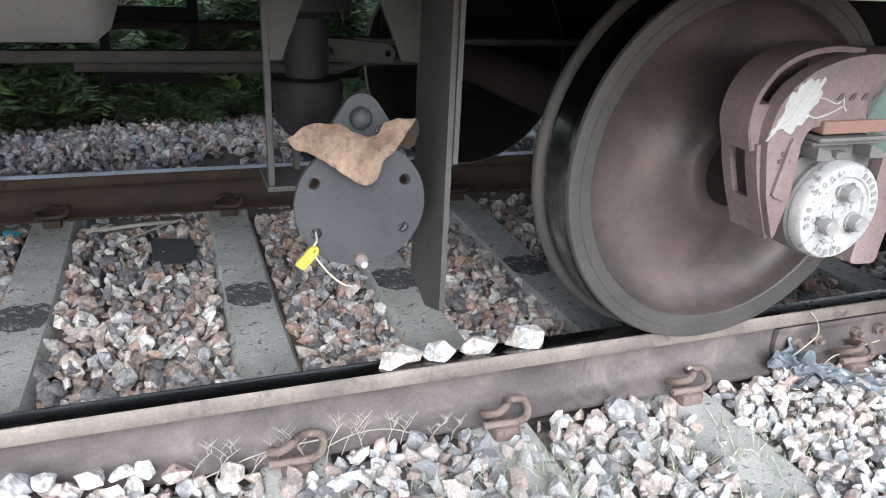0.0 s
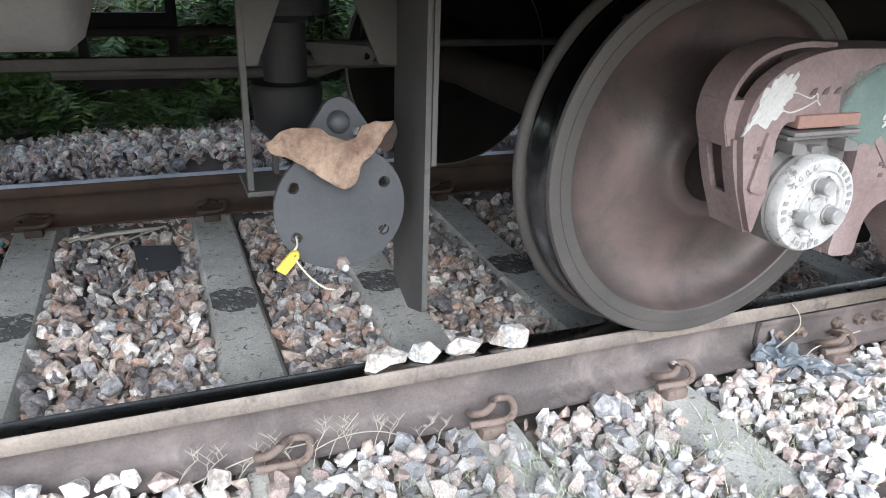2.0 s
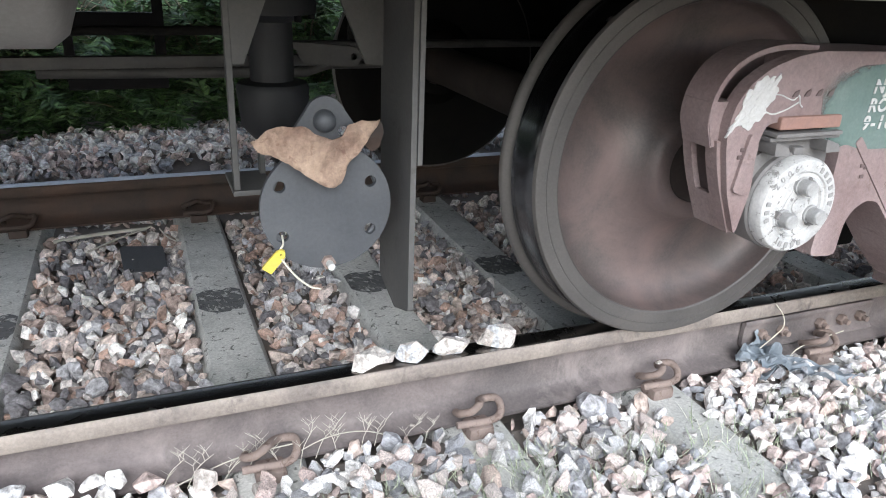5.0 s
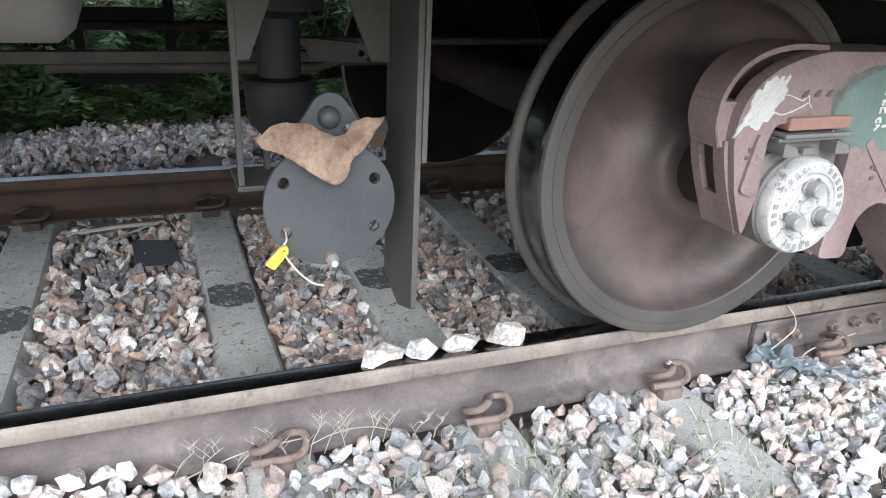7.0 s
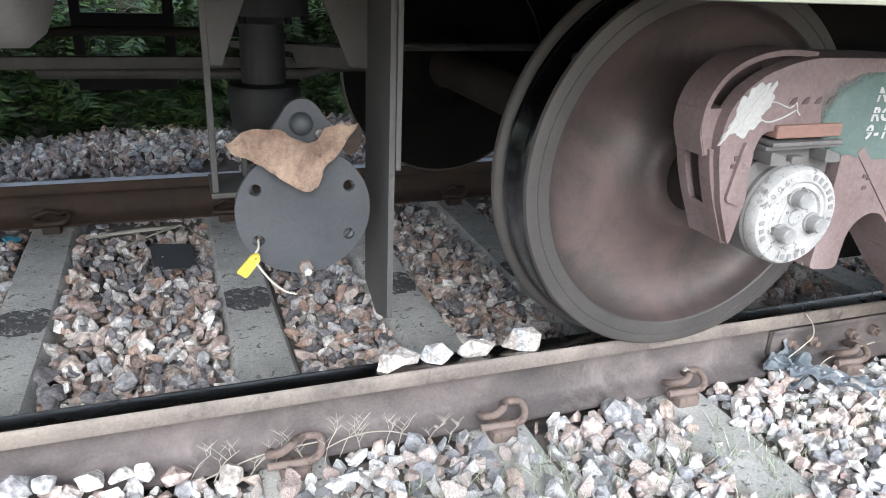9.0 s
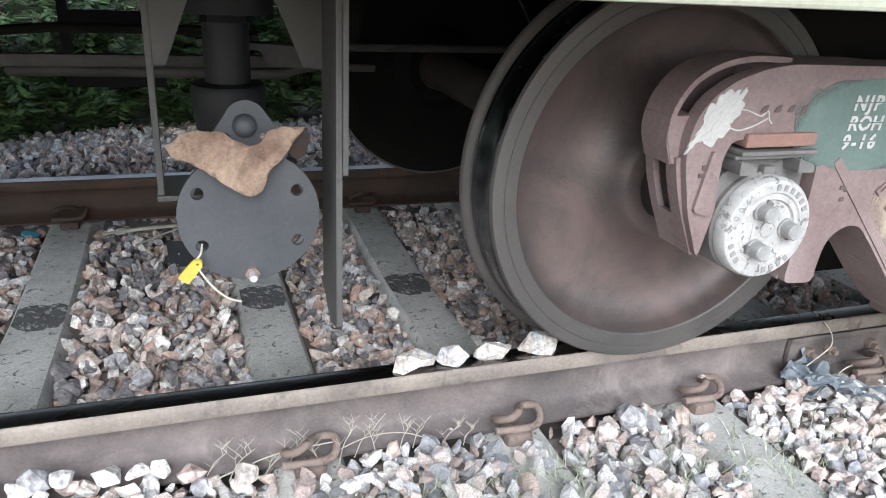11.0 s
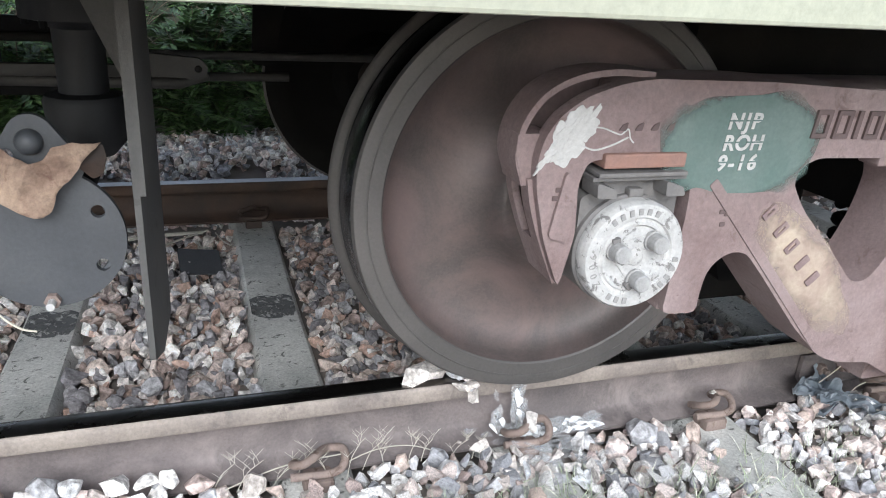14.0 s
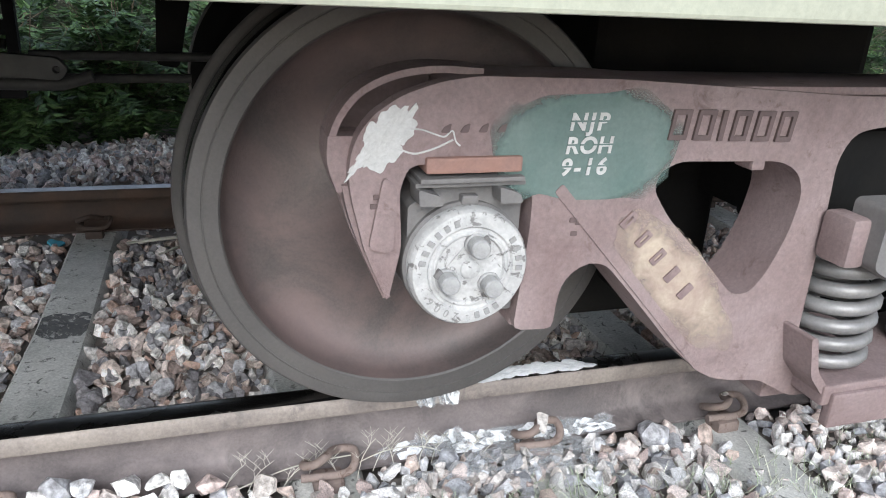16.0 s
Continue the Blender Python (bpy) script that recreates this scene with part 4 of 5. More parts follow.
    flap = slab(rounded([(-0.915, 0.640), (-0.866, 0.652), (-0.862, 0.632), (-0.870, 0.604), (-0.884, 0.598), (-0.900, 0.616)], 0.004, 2), [], -0.258, -0.2565)
    bmesh.ops.triangulate(flap, faces=flap.faces[:])
    for v in flap.verts:
        v.co.y += 0.010 * noise.noise(v.co * 45) + 0.2 * (v.co.x + 0.89)
    part("sheet_flap", flap, M_RUST_FAR, bp, "dark curled corner of the brown sheet", 60)
    # seal on a cord
    seal = part("seal_tag", slab(rounded([(-0.014, -0.028), (0.014, -0.028), (0.012, 0.02), (0.004, 0.03), (-0.006, 0.03), (-0.013, 0.02)], 0.004), [disc(0, 0.02, 0.003, 8)], -0.006, 0.0, 0.001), M_YELLOW, bp, "yellow plastic seal tag")
    seal.matrix_local = Matrix.Translation((-1.060, -0.272, 0.424)) @ pose(0, 0, 0, 12, 38, 0) @ Matrix.Diagonal((0.72, 1, 0.85, 1))
    part("cord", tube(spline([(-1.041, -0.243, 0.456), (-1.044, -0.268, 0.450), (-1.052, -0.276, 0.434), (-1.03, -0.29, 0.40), (-1.005, -0.292, 0.376), (-0.985, -0.286, 0.366)], 5), 0.0018, 6), M_CORD, bp, "pale cord of the seal")
    # guards on both sides, plates across the track
    g = part("guard_plate", slab(rounded([(-0.30, 0.303), (-0.30, 1.15), (-0.075, 1.15), (-0.075, 0.285), (-0.20, 0.265)], 0.006), [], -0.005, 0.005, 0.001), M_BRACKET, wagon, "dull grey guard plate")
    g.matrix_local = Matrix.Translation((-0.801, 0, 0)) @ pose(0, 0, 0, 0, 0, 86)
    part("doubler", slab(rounded([(-0.306, 0.58), (-0.306, 1.15), (-0.20, 1.15), (-0.25, 0.62)], 0.006), [], -0.014, -0.0055, 0.001), M_BRACKET, g)
    part("gusset", slab([(-1.00, 1.15), (-0.812, 1.15), (-0.812, 0.720), (-0.846, 0.724), (-0.896, 0.845)], [], -0.092, -0.08, 0.001), M_BRACKET, wagon, "tapered grey gusset")
    part("gusset", slab([(-1.115, 1.15), (-0.90, 1.15), (-1.030, 0.85), (-1.076, 0.735), (-1.097, 0.735)], [], -0.15, -0.138, 0.001), M_BRACKET, wagon, "tapered grey gusset")
    strap = part("strap", box(-1.106, -1.095, -0.152, -0.132, 0.515, 1.15, 0.002), M_BRACKET, wagon, "thin grey hanger strap")
    part("foot", box(-1.108, -1.035, -0.150, -0.02, 0.503, 0.513, 0.002), M_BRACKET, strap)
    part("foot", box(-1.045, -1.035, -0.05, -0.02, 0.513, 0.56, 0.002), M_BRACKET, strap)
    # outlet pipe and valve
    pipe = part("outlet_pipe", lathe([(0.06, 1.15), (0.06, 0.88), (0.088, 0.88), (0.088, 0.835), (0.105, 0.830), (0.105, 0.785), (0.075, 0.780), (0.05, 0.765), (0.050, 0.635), (0.078, 0.630), (0.084, 0.618), (0.076, 0.53), (0.05, 0.50)], 32, "Z"), M_PIPE, wagon, "black outlet pipe with flanges", 40)
    pipe.matrix_local = pose(-0.958, 0.30, 0)
    for k in range(6):
        part("bolt", lathe([(0.008, 0.77), (0.008, 0.85), (0.002, 0.85)], 6, "Z"), M_DARK, pipe).matrix_local = pose(0.096 * math.cos(k * 1.047), 0.096 * math.sin(k * 1.047), 0)
    part("branch", lathe([(0.034, -0.53), (0.034, -0.06), (0.02, -0.05)], 28), M_DARK, pipe, "", 40).matrix_local = pose(0, 0, 0.503)
    # step on the far side
    lad = part("side_step", slab([(-1.53, 0.33), (-1.135, 0.33), (-1.125, 1.15), (-1.53, 1.15)], [[(-1.492, 0.385), (-1.178, 0.385), (-1.174, 0.585), (-1.492, 0.585)], [(-1.492, 0.645), (-1.174, 0.645), (-1.170, 0.95), (-1.492, 0.95)]], 2.0, 2.04, 0.003), M_DARK, wagon, "black iron foot step")


build_outlet()

# ---- low wall and shrubs behind the track ----
def build_low_wall():
    w = part("low_wall", box(-0.75, 0.12, 3.55, 3.75, -0.30, 0.02, 0.02), M_WALL, None)
    tagged(w, "broken grey-white concrete kerb under shrubs", "wall")
    part("coping", box(-0.16, 0.10, 3.52, 3.78, 0.0, 0.05, 0.015), M_WALL, w)


build_low_wall()


def leaf_shape():
    """A slim folded leaflet."""
    v = np.array([(0, 0, 0), (0.006, 0.014, 0.002), (0, 0.036, 0.0), (-0.006, 0.014, 0.002)])
    return v, [[0, 1, 2], [0, 2, 3]]


def build_shrub(i, x, y, h, w):
    rng = random.Random(100 + i)
    root = new("shrub")
    root.location = (x, y, ground_z(x, y) - 0.03)
    tagged(root, "dense dark green shrub with fine feathery leaves", "shrub", "trackside shrubs")
    stems = bmesh.new()
    places, lf = [], leaf_shape()
    for k in range(40):
        a, lean = rng.uniform(0, 6.28), rng.uniform(0.1, 0.95)
        L = h * rng.uniform(0.3, 1.05)
        tip = Vector((math.cos(a) * lean * w, math.sin(a) * lean * w * 0.8, L * (1.05 - 0.5 * lean)))
        mid = tip * 0.5 + Vector((0, 0, 0.14 * L))
        line = spline([(0.02 * math.cos(a), 0.02 * math.sin(a), 0), mid, tip], 5)
        tube(line, 0.007, 5, stems, 0.002)
        for s in range(16):
            t = rng.uniform(0.12, 1.0)
            p = line[min(int(t * (len(line) - 1)), len(line) - 1)]
            d = Vector((rng.gauss(0, 1), rng.gauss(0, 1), rng.gauss(-0.15, 0.6))).normalized()
            LL = rng.uniform(0.08, 0.2)
            side = d.cross(Vector((0, 0, 1))).normalized()
            for q in range(7):
                c = p + d * LL * (q + 1) / 7 + Vector((0, 0, -0.03 * (q / 7) ** 2))
                for sg in (-1, 1):
                    yv = (side * sg * 0.9 + d * 0.55 + Vector((0, 0, rng.uniform(-0.3, 0.3)))).normalized()
                    zv = yv.cross(d).normalized()
                    xv = yv.cross(zv)
                    sc = rng.uniform(1.3, 2.5)
                    places.append((np.array((xv, yv, zv)).T * sc, np.array(c)))
    part("stem", stems, M_STEM, root)
    cr = scatter("leaves", [lf], places, M_LEAF, root)
    cr["kind"] = "stuff"


spots = [(-2.6, 3.3, 1.2, 0.7), (-1.9, 3.2, 1.1, 0.7), (-1.35, 3.3, 1.2, 0.7), (-0.95, 3.05, 0.8, 0.5), (-0.5, 3.2, 1.0, 0.55), (0.0, 3.05, 0.85, 0.5), (0.45, 3.15, 1.1, 0.6), (0.95, 3.15, 1.1, 0.6),
         (1.5, 3.3, 1.2, 0.7), (2.1, 3.3, 1.2, 0.7), (2.8, 3.3, 1.2, 0.7), (3.6, 3.4, 1.2, 0.8), (4.6, 3.4, 1.3, 0.9),
         (-1.7, 4.3, 1.5, 0.9), (-0.6, 4.3, 1.5, 0.9), (0.5, 4.4, 1.5, 0.9), (1.7, 4.4, 1.5, 0.9), (3.0, 4.4, 1.5, 0.9), (4.4, 4.6, 1.6, 1.0), (6.0, 4.6, 1.6, 1.0)]
for i, (x, y, h, w) in enumerate(spots):
    build_shrub(i, x, y, h, w)
hedge = box(-9, 14, 5.2, 6.2, -0.6, 1.15)
bmesh.ops.subdivide_edges(hedge, edges=hedge.edges[:], cuts=14, use_grid_fill=True)
for v in hedge.verts:
    v.co += Vector((0, 0.4 * noise.noise(v.co * 1.3), 0.3 * noise.noise(v.co * 1.1 + Vector((5, 0, 0)))))
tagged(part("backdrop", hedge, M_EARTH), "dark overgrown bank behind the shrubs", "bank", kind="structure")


# ---- stones that lie on the rail ----
def build_rail_stone(seed, x, y, sx, sy, sz, turn):
    """A broken stone made of shards that fit together, so that it can burst."""
    rng = random.Random(seed)
    whole = rock(rng, sx, sy, sz, 22)
    z0 = min(v.co.z for v in whole.verts) + 0.18 * sz
    for v in whole.verts:
        v.co.z = max(v.co.z - z0, 0.0) * 1.2
    cells = [whole]
    for k in range(4):
        nxt = []
        for c in cells:
            co = sum((v.co for v in c.verts), Vector()) / max(len(c.verts), 1)
            n = Vector((rng.gauss(0, 1), rng.gauss(0, 0.8), rng.gauss(0, 0.5))).normalized()
            for sgn in (1, -1):
                d = c.copy()
                cut = bmesh.ops.bisect_plane(d, geom=d.verts[:] + d.edges[:] + d.faces[:], plane_co=co, plane_no=n * sgn, clear_outer=True)
                edges = [e for e in cut["geom_cut"] if isinstance(e, bmesh.types.BMEdge)]
                if edges:
                    bmesh.ops.holes_fill(d, edges=d.edges[:], sides=0)
                if len(d.verts) > 3:
                    nxt.append(d)
                else:
                    d.free()
            c.free()
        cells = nxt
    root = new("rail_stone")
    root.matrix_basis = pose(x, y, 0.0005, 0, 0, turn)
    tagged(root, "pale angular stone laid on top of the rail", "stone", "stones on the rail")
    shards = []
    for c in cells:
        co = sum((v.co for v in c.verts), Vector()) / len(c.verts)
        for v in c.verts:
            v.co -= co
        s = part("shard", c, M_WHITE_STONE, root)
        s.location = co
        shards.append((s, co.copy()))
    return root, shards


RAIL_STONES = [build_rail_stone(11, 0.470, -0.006, 0.122, 0.074, 0.064, 4), build_rail_stone(23, 0.568, -0.004, 0.090, 0.064, 0.060, -6),
               build_rail_stone(37, 0.672, -0.002, 0.120, 0.064, 0.058, 3), build_rail_stone(41, 0.800, -0.002, 0.122, 0.070, 0.066, -3)]


# powder and slivers that each stone breaks into
def add_powder(root, seed, sx, sy):
    rng = random.Random(seed)
    fl, dust = [], []
    for k in range(40):
        b = bmesh.new()
        ring = [b.verts.new((0.024 * rng.uniform(0.6, 1.1) * math.cos(a), 0.015 * rng.uniform(0.6, 1.1) * math.sin(a), 0.0)) for a in np.arange(0, 6.2, 0.7)]
        top = b.verts.new((0, 0, 0.0022))
        for i in range(len(ring)):
            b.faces.new((ring[i], ring[(i + 1) % len(ring)], top))
        b.faces.new(ring[::-1])
        f = part("powder", b, M_POWDER, root, "flattened white stone powder")
        p = Vector((rng.uniform(-0.2, 0.2) * sx, rng.uniform(-0.1, 0.1) * sy, 0.016 + rng.uniform(0, 0.006)))
        f.location = p
        fl.append((f, p))
    for k in range(110):
        w, h = rng.uniform(0.016, 0.032), rng.uniform(0.044, 0.066)
        b = rock(rng, h, w, 0.0035, 12)
        f = part("sliver", b, M_DUST if k % 7 else M_POWDER, root)
        p = Vector((rng.uniform(-0.16, 0.16) * sx, rng.uniform(-0.1, 0.1) * sy, 0.012 + rng.uniform(0, 0.014)))
        f.location = p
        dust.append((f, p))
    for k in range(30):
        b = rock(rng, rng.uniform(0.035, 0.055), rng.uniform(0.022, 0.032), 0.004, 14)
        f = part("dust", b, M_DUST, root, "thin white stone dust")
        p = Vector((rng.uniform(-0.12, 0.12) * sx, rng.uniform(-0.08, 0.08) * sy, 0.018 + rng.uniform(0, 0.008)))
        f.location = p
        dust.append((f, p))
    return fl, dust


POWDER = [add_powder(root, 70 + i, sx, 0.06) for i, ((root, _), sx) in enumerate(zip(RAIL_STONES, (0.118, 0.088, 0.118, 0.118)))]


# ---- loose things on the track ----
def build_film(x, y, z, sx, sy, amp, seed, turn, label):
    b = bmesh.new()
    bmesh.ops.create_grid(b, x_segments=16, y_segments=16, size=0.5)
    off = Vector((seed * 3.7, seed * 1.3, 0))
    for v in b.verts:
        n = noise.noise_vector(v.co * 3.2 + off)
        r = 1 + 0.35 * noise.noise(v.co * 2.3 + off * 2)
        v.co = Vector((v.co.x * sx * r + n.x * amp * 0.6, v.co.y * sy * r + n.y * amp * 0.6, abs(n.z) * amp * 2.2 + 0.3 * amp * noise.noise(v.co * 9 + off)))
    res = bmesh.ops.extrude_face_region(b, geom=b.faces[:])
    for g in res["geom"]:
        if isinstance(g, bmesh.types.BMVert):
            g.co.z += 0.0012
    ob = part("plastic_film", b, M_BAG, None)
    ob.matrix_basis = pose(x, y, z, *turn)
    return tagged(ob, label, "litter", "litter by the rail")


build_film(1.615, -0.085, -0.150, 0.13, 0.11, 0.05, 1, (25, -10, 20), "crumpled dark grey-blue plastic film beside the rail")
build_film(1.70, -0.17, -0.148, 0.24, 0.10, 0.022, 2, (-6, 4, -38), "flattened grey-blue plastic film on the ballast")

sheet = part("rubber_sheet", slab(rounded([(-0.08, -0.11), (0.07, -0.12), (0.08, 0.09), (-0.075, 0.115)], 0.01), [], -0.002, 0.002, 0.0005), M_BLACKBOARD, None)
sheet.matrix_basis = pose(-0.035, 1.30, -0.186, -86, 4, 6)
tagged(sheet, "black rubber sheet scrap lying on the ballast", "scrap")
scrap = part("plastic_scrap", slab(blotch(random.Random(8), 0, 0, 0.03, 0.024, 14, 0.5), [], -0.004, 0.004, 0.001), M_BLUE, None)
scrap.matrix_basis = pose(-0.626, 1.60, -0.185, -65, 10, 30)
tagged(scrap, "small crumpled blue plastic scrap on the ballast", "scrap")


def build_wire(name, pts, r, material, label, category):
    return tagged(part(name, tube(spline(pts, 5), r, 6), material, None, "", 60), label, category)


build_wire("wire", [(1.63, -0.07, -0.12), (1.67, -0.075, -0.085), (1.705, -0.07, -0.06), (1.71, -0.055, -0.03), (1.69, -0.04, 0.0)], 0.0018, M_CORD, "thin pale wire curling over the rail", "wire")
build_wire("wire", [(1.66, -0.14, -0.15), (1.74, -0.10, -0.13), (1.84, -0.09, -0.115), (1.95, -0.08, -0.11)], 0.0018, M_CORD, "thin pale wire lying by the rail", "wire")
build_wire("stick", [(-0.36, 1.56, -0.185), (-0.2, 1.575, -0.175), (-0.02, 1.60, -0.178)], 0.008, M_STRAW, "dry pale stick on the ballast", "stick")
build_wire("stick", [(-0.23, 1.40, -0.178), (-0.12, 1.50, -0.172), (0.0, 1.60, -0.17)], 0.004, M_STRAW, "thin dry stick on the ballast", "stick")
build_wire("stick", [(0.03, 1.58, -0.175), (0.06, 1.48, -0.18), (0.09, 1.42, -0.178)], 0.003, M_STRAW, "thin dry stick on the ballast", "stick")


def build_sprig(i, x, y, length, lean):
    rng = random.Random(500 + i)
    z = -0.168
    main = spline([(x, y, z), (x + lean * 0.4, y + 0.01, z + length * 0.35), (x + lean, y + 0.012, z + length * 0.6)], 4)
    b = tube(main, 0.0012, 5, None, 0.0007)
    for k in range(4):
        p = main[rng.randrange(2, len(main))]
        d = Vector((rng.uniform(-0.7, 0.7), rng.uniform(-0.3, 0.1), 1)).normalized() * length * rng.uniform(0.25, 0.5)
        tube([p, p + d * 0.5, p + d + Vector((rng.uniform(-0.01, 0.01), 0, 0))], 0.0008, 4, b, 0.0004)
        q = p + d * 0.5
        for s in (-1, 1):
            tube([q, q + Vector((s * 0.016, 0, 0.018))], 0.0006, 4, b, 0.0003)
    tagged(part("dry_sprig", b, M_STRAW, None), "thin dry straw-coloured grass sprig by the rail", "grass", "dry sprigs", "stuff")


for i, (x, L, lean) in enumerate([(-0.02, 0.10, 0.05), (0.03, 0.11, 0.06), (0.10, 0.10, 0.08), (0.16, 0.11, 0.04), (0.23, 0.10, -0.03), (0.27, 0.13, 0.03), (0.31, 0.11, 0.05), (0.36, 0.12, -0.02), (0.41, 0.12, 0.03), (0.45, 0.08, 0.03), (0.52, 0.07, 0.05), (0.57, 0.06, 0.03)]):
    build_sprig(i, x, -0.085 - 0.01 * (i % 3), L, lean)
build_wire("twig", [(-0.05, -0.10, -0.175), (0.06, -0.085, -0.145), (0.15, -0.08, -0.125), (0.27, -0.08, -0.118)], 0.0016, M_STRAW, "long thin dry twig leaning on the rail foot", "twig")
build_wire("twig", [(0.22, -0.09, -0.16), (0.33, -0.085, -0.118), (0.42, -0.085, -0.118), (0.50, -0.09, -0.15)], 0.0014, M_STRAW, "long thin dry twig leaning on the rail foot", "twig")


def build_grass():
    rng = random.Random(77)
    blade = (np.array([(-0.0012, 0, 0), (0.0012, 0, 0), (0.0009, 0.006, 0.035), (-0.0009, 0.006, 0.035), (0, 0.02, 0.065)]), [[0, 1, 2, 3], [3, 2, 4]])
    places = []
    for k in range(420):
        x, y = rng.uniform(0.75, 2.4), -0.22 - abs(rng.gauss(0, 0.22))
        if rng.random() < 0.35:
            x = rng.uniform(0.3, 0.8)
        for q in range(rng.randrange(3, 8)):
            s = rng.uniform(0.35, 1.1)
            places.append((np.array(Euler((rng.uniform(-0.7, 0.7), rng.uniform(-0.7, 0.7), rng.uniform(0, 6.28))).to_matrix()) * s, np.array((x + rng.gauss(0, 0.012), y + rng.gauss(0, 0.012), -0.18))))
    tagged(scatter("grass", [blade], places, M_GRASS), "sparse pale green grass blades between ballast stones", "grass", kind="stuff")


build_grass()


# ---- ballast stones ----
def build_ballast():
    rng = random.Random(2024)
    fine = [rock(random.Random(300 + i), 1.0, rng.uniform(0.62, 0.95), rng.uniform(0.42, 0.75), 10 + i % 6, 0.016) for i in range(24)]
    plain = [raw(rock(random.Random(700 + i), 1.0, 0.8, 0.6, 10 + i % 4)) for i in range(10)]
    meshes = []
    for b in fine:
        me = bpy.data.meshes.new("stone")
        b.to_mesh(me)
        me.materials.append(M_BALLAST)
        meshes.append(me)
    shapes = [raw(b) for b in fine]

    def clear(x, y, r, top):
        for rail in (0.0, 1.75):
            if abs(y - rail) < (0.055 + r * 0.45 if y > -0.03 else 0.062 + r * 0.15):
                return False
        for s in SLEEPERS:
            d = abs(x - s)
            if y < -0.10:
                bare = {0.712: 0.6, 1.25: 0.85}.get(s, 0.1)
                if d < 0.085 and y > -0.5 and rng.random() < bare:
                    return False
            elif d < 0.082 + r * 0.42 and top and y < 2.3:
                return False
            elif d < 0.1 and y < 2.3:
                return False
            if abs(d) < 0.075 and min(abs(y + 0.1), abs(y - 0.1), abs(y - 1.65), abs(y - 1.85)) < 0.05:
                return False
        return True

    def lay(x0, x1, y0, y1, step, size, layers, drop=0.0):
        out = []
        for lay_i in range(layers):
            y = y0
            while y < y1:
                x = x0 + (lay_i * 0.5) * step
                while x < x1:
                    px, py = x + rng.uniform(-0.45, 0.45) * step, y + rng.uniform(-0.45, 0.45) * step
                    s = size * rng.choice((0.5, 0.65, 0.8, 0.95, 1.05, 1.2, 1.45))
                    if clear(px, py, s / 2, lay_i == layers - 1):
                        z = ground_z(px, py) - 0.012 - drop + lay_i * 0.016 + rng.uniform(-0.008, 0.010)
                        m3 = turn3(rng, (s, s * rng.uniform(0.8, 1.1), s * rng.uniform(0.75, 1.0)), 0.35 if rng.random() < 0.6 else 1.0)
                        out.append((m3, np.array((px, py, z))))
                    x += step
                y += step
        return out

    mid = lay(-1.7, 2.9, 0.06, 1.70, 0.043, 0.066, 2)
    near = lay(-1.3, 2.8, -0.95, -0.072, 0.040, 0.060, 2)
    # smaller stones below, the far bank and the stretches past the ends
    low = lay(-1.7, 2.9, -0.95, 1.70, 0.036, 0.046, 1, 0.022)
    far = lay(-3.2, 4.6, 1.82, 3.0, 0.046, 0.066, 2) + lay(-3.0, -1.7, -0.95, 1.7, 0.05, 0.062, 1) + lay(2.9, 4.2, -0.95, 1.7, 0.05, 0.062, 1)
    tagged(scatter("ballast", plain, low + far, M_BALLAST), "small and far grey-brown ballast stones", "ballast", kind="stuff")
    picked, rest = [], []
    for p in near:
        c = p[1]
        (picked if -0.12 < c[0] < 1.15 and c[1] > -0.36 and c[2] > -0.182 and len(picked) < 290 else rest).append(p)
    for x, y, z, s in ((0.552, -0.062, -0.148, 0.014), (1.247, -0.092, -0.088, 0.026)):
        ob = part("pebble", rock(random.Random(int(x * 50)), s, s * 0.9, s * 0.8, 14), M_WHITE_STONE, ground, "small white pebble on the rail fixing")
        ob.location = (x, y, z)
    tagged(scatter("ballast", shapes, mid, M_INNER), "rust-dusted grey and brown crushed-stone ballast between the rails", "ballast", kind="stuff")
    tagged(scatter("ballast", shapes, rest, M_BALLAST), "pale grey and pink crushed-stone ballast beside the track", "ballast", kind="stuff")
    for k, (m3, c) in enumerate(picked):
        ob = new("stone", meshes[k % len(meshes)])
        ob.parent = ground
        m = Matrix([list(map(float, r)) for r in m3]).to_4x4()
        m.translation = Vector(c)
        ob.matrix_local = m
    for x, y, z, s, turn in ((0.062, -0.10, -0.150, 0.092, 20), (-0.125, -0.095, -0.150, 0.09, 70), (0.285, -0.19, -0.165, 0.07, 10), (-0.12, -0.07, -0.135, 0.055, 140), (-0.26, -0.13, -0.15, 0.09, 30), (1.02, -0.12, -0.152, 0.12, 15), (1.46, -0.13, -0.16, 0.08, 60), (1.60, -0.12, -0.15, 0.08, 0), (0.17, -0.17, -0.16, 0.075, 80), (0.50, -0.14, -0.16, 0.075, 120), (0.93, -0.16, -0.16, 0.085, 200), (-0.340, -0.088, -0.094, 0.085, 10), (-0.288, -0.088, -0.098, 0.075, 70), (-0.207, -0.088, -0.109, 0.090, 130), (-0.149, -0.088, -0.118, 0.075, 40), (-0.103, -0.088, -0.112, 0.070, 95), (-0.048, -0.088, -0.137, 0.085, 160), (-0.252, -0.088, -0.135, 0.070, 20), (-0.002, -0.088, -0.172, 0.065, 80), (-0.368, -0.088, -0.106, 0.080, 120)):
        b = rock(random.Random(int(1000 + x * 100)), s, s * 0.75, s * 0.7, 16, 0.03)
        ob = part("stone", b, M_WHITE_STONE if 0.0 < x < 0.2 else M_BALLAST, ground, "larger pale stone")
        ob.matrix_local = pose(x, y, z, 10, 15, turn)


build_ballast()


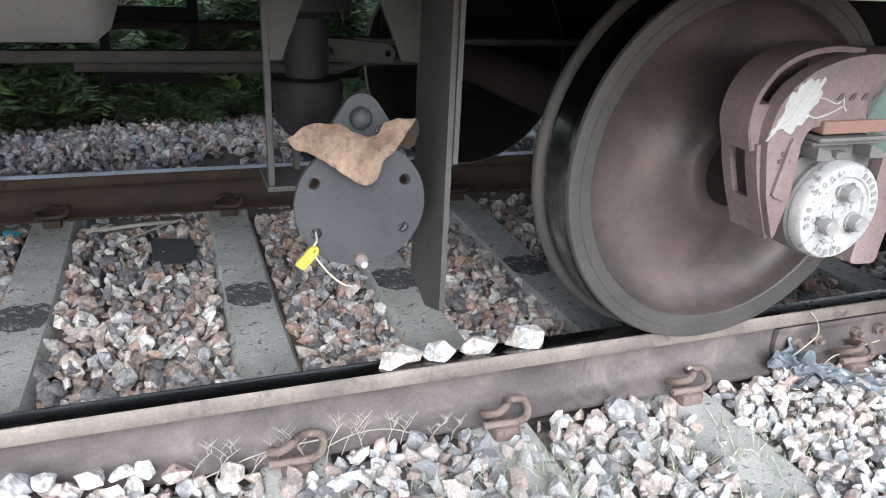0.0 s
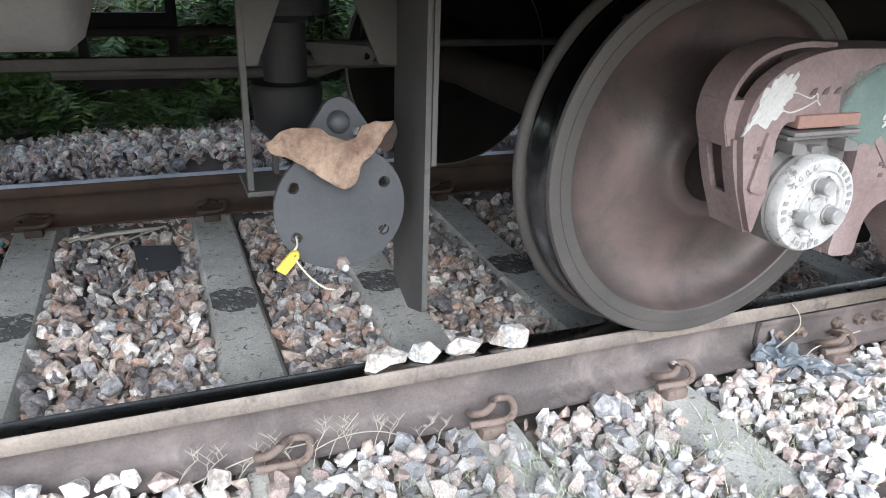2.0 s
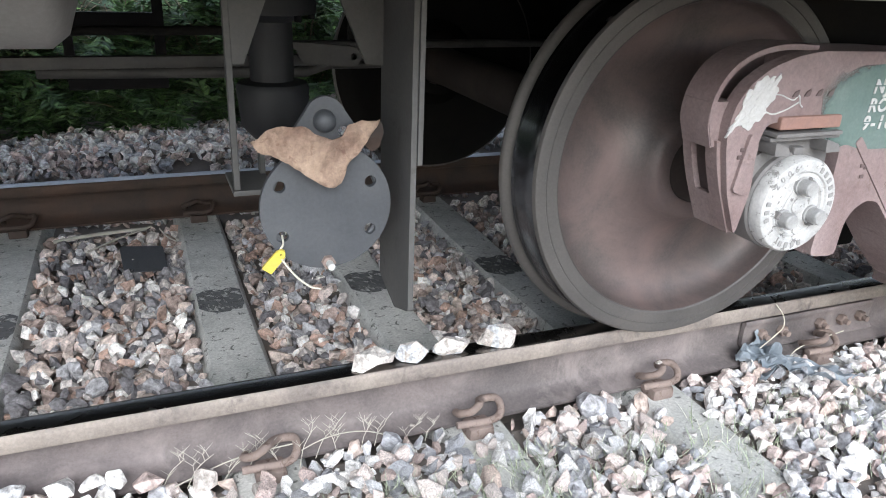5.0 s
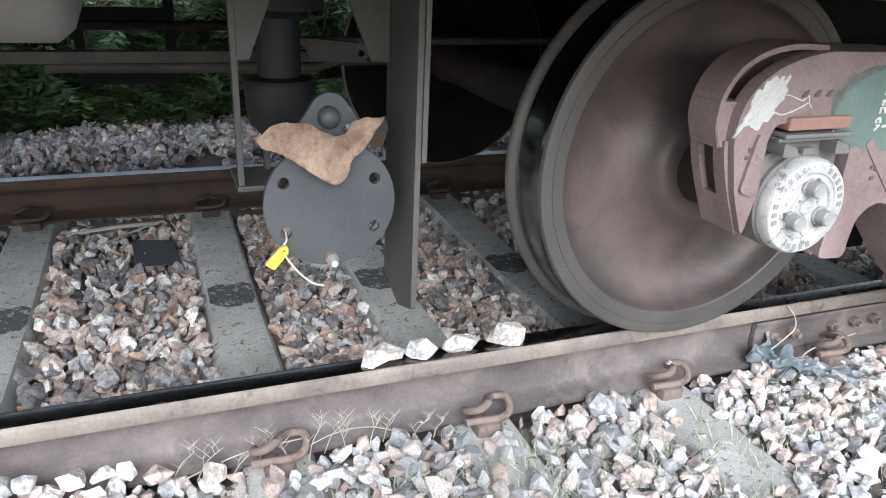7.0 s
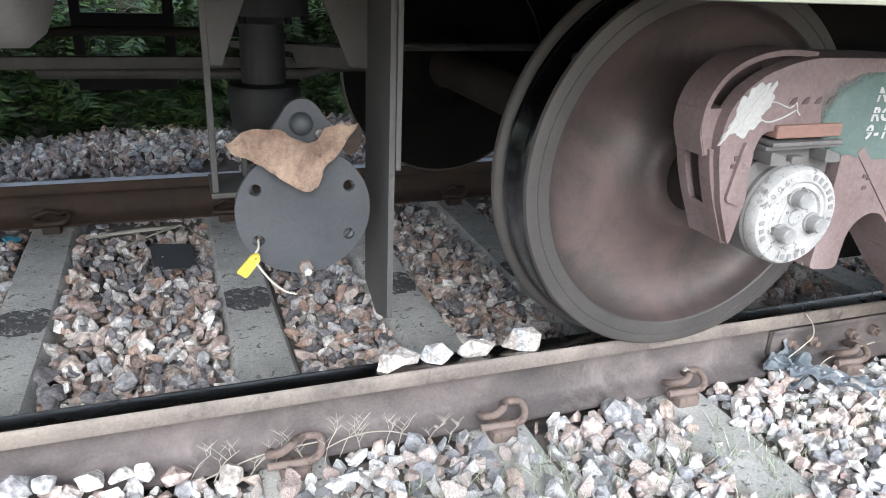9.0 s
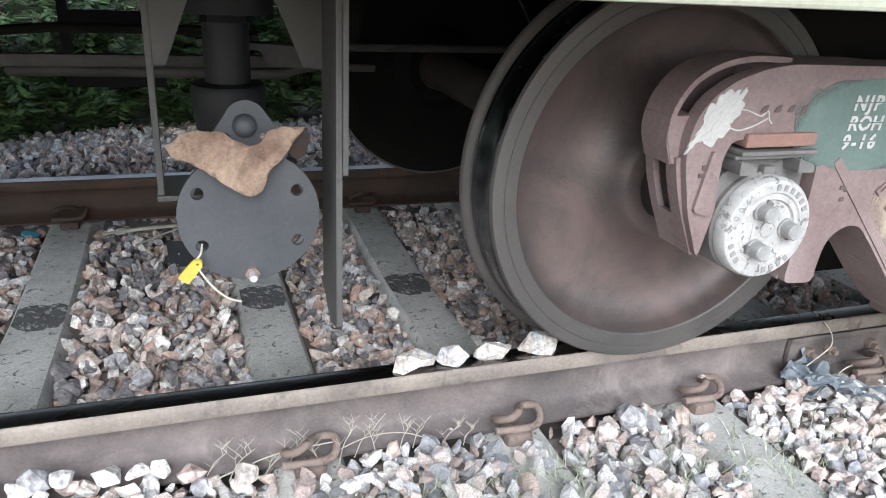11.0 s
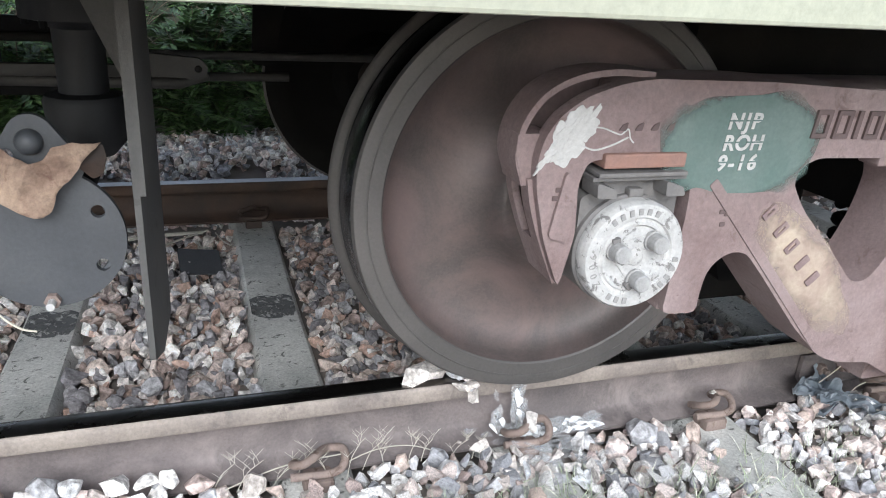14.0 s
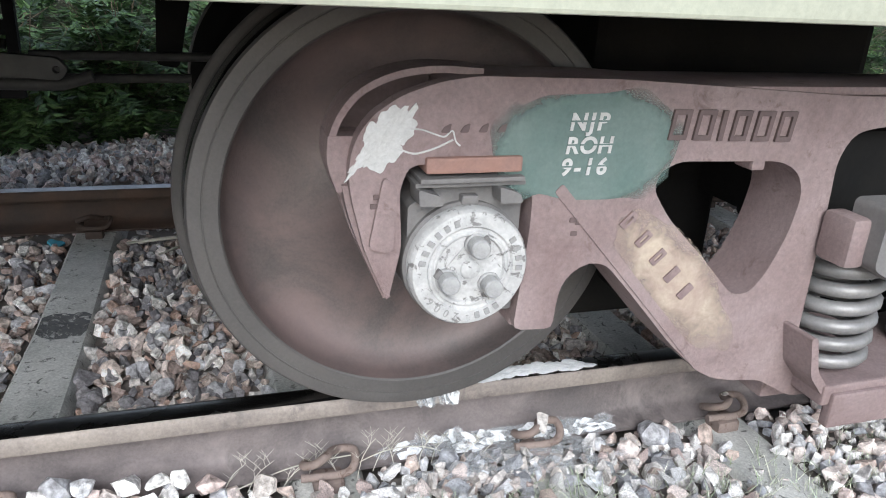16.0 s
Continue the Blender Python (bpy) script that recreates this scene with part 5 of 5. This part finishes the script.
# ---- motion ----
TRAVEL = [(0.0, 1.273), (4.0, 1.272), (5.5, 1.271), (6.5, 1.267), (7.0, 1.257), (7.5, 1.245), (8.0, 1.226), (8.5, 1.203), (9.0, 1.179), (10.0, 1.121), (11.0, 1.053), (11.5, 1.013), (12.0, 0.966), (12.5, 0.916), (13.0, 0.856), (13.5, 0.801), (14.0, 0.730), (14.5, 0.664), (15.0, 0.574), (15.5, 0.499), (16.0, 0.399)]


def motions():
    walk(wagon, [(t, pose(x, -0.014, -0.004)) for t, x in TRAVEL])
    walk(wheelset, [(t, pose(0, 0, R_WHEEL + 0.004, 0, math.degrees((x - TRAVEL[0][1]) / R_WHEEL), 0)) for t, x in TRAVEL])
    # each shard bursts away when the tread comes down on it
    def when(x, h):
        reach = x + math.sqrt(2 * R_WHEEL * max(h, 0.001))
        for (t0, a), (t1, b) in zip(TRAVEL, TRAVEL[1:]):
            if b <= reach < a:
                return t0 + (t1 - t0) * (a - reach) / (a - b)
        return 15.9

    def fall(ob, inv, t, p, edge, rest, turn, quick):
        rows = [(0.0, pose(*p)), (t, pose(*p))]
        q0, q1 = inv @ Vector(edge), inv @ Vector(rest)
        a, b = t + 0.1, t + 0.1 + quick
        if a < 15.9:
            rows.append((a, pose(*q0, turn[0] * 0.3, turn[1] * 0.3, turn[2] * 0.3)))
        if b < 15.9:
            rows.append((b, pose(*q1, *turn)))
        last = q1 if b < 15.9 else q0 if a < 15.9 else p
        rows.append((16.0, pose(*last, *(turn if b < 15.9 else [v * 0.3 for v in turn] if a < 15.9 else (0, 0, 0)))))
        walk(ob, rows)

    for i, ((root, shards), (flakes, dust)) in enumerate(zip(RAIL_STONES, POWDER)):
        rng = random.Random(900 + i)
        m = root.matrix_basis
        inv = m.inverted()
        big = max(shards, key=lambda s: max(s[0].dimensions))[0]
        for s, co in shards:
            w = m @ co
            h = co.z + max(v.co.z for v in s.data.vertices)
            t = when(w.x, h * 0.72)
            if i == 3 and s is big:
                rest = (0.715, -0.115, -0.082)
                side = -1
            elif rng.random() < 0.7:
                side, rest = -1, (w.x + rng.uniform(-0.06, 0.03), rng.uniform(-0.26, -0.10), -0.165 + rng.uniform(0, 0.015))
            else:
                side, rest = 1, (w.x + rng.uniform(-0.05, 0.03), rng.uniform(0.10, 0.2), -0.195)
            edge = (w.x - 0.015, side * 0.062, 0.004 + rng.uniform(0, 0.01))
            fall(s, inv, t, co, edge, rest, [rng.uniform(-80, 80) for _ in range(3)], 0.25)
        base = when(m.translation.x, 0.02)
        for f, p in flakes:
            t = when((m @ p).x, 0.018)
            q = Vector((p.x * 2.2 + rng.uniform(-0.03, 0.03), p.y + rng.uniform(-0.014, 0.014), 0.0012))
            if t < 15.7:
                walk(f, [(0.0, pose(*p)), (t, pose(*p)), (t + 0.2, pose(*q)), (16.0, pose(*q))])
        for f, p in dust:
            t = min(base - 0.15 + rng.uniform(0, 1.2), 15.8)
            x = m.translation.x + rng.choice((0.035, 0.03, -0.025)) + rng.gauss(0, 0.009)
            foot = rng.random() < 0.6 or f.data.materials[0] == M_POWDER
            rest = (x + rng.uniform(-0.11, 0.11), rng.uniform(-0.066, -0.03) if foot else rng.uniform(-0.2, -0.08), 0)
            z = -0.1605 + (0.072 - abs(rest[1])) * 0.40 if foot else -0.158 + rng.uniform(0, 0.02)
            mid = inv @ Vector((x, -0.045, -0.02))
            low = inv @ Vector((x + rng.uniform(-0.01, 0.01), -0.06, -0.12))
            end = inv @ Vector((rest[0], rest[1], z))
            rows = [(0.0, pose(*p, 80, 0, 0)), (t, pose(*p, 80, 0, 0))]
            flat = rng.uniform(-25, 25)
            halfway = low.lerp(end, 0.6)
            for dt, m4 in ((0.1, pose(*mid, 80, 72, 0)), (0.5, pose(*low, 80, 72, 0)), (0.58, pose(*halfway, 42, 30, 0)), (0.68, pose(*end, 22 * foot, 0, flat))):
                if t + dt < 15.95:
                    rows.append((t + dt, m4))
            rows.append((16.0, rows[-1][1]))
            walk(f, rows)


motions()
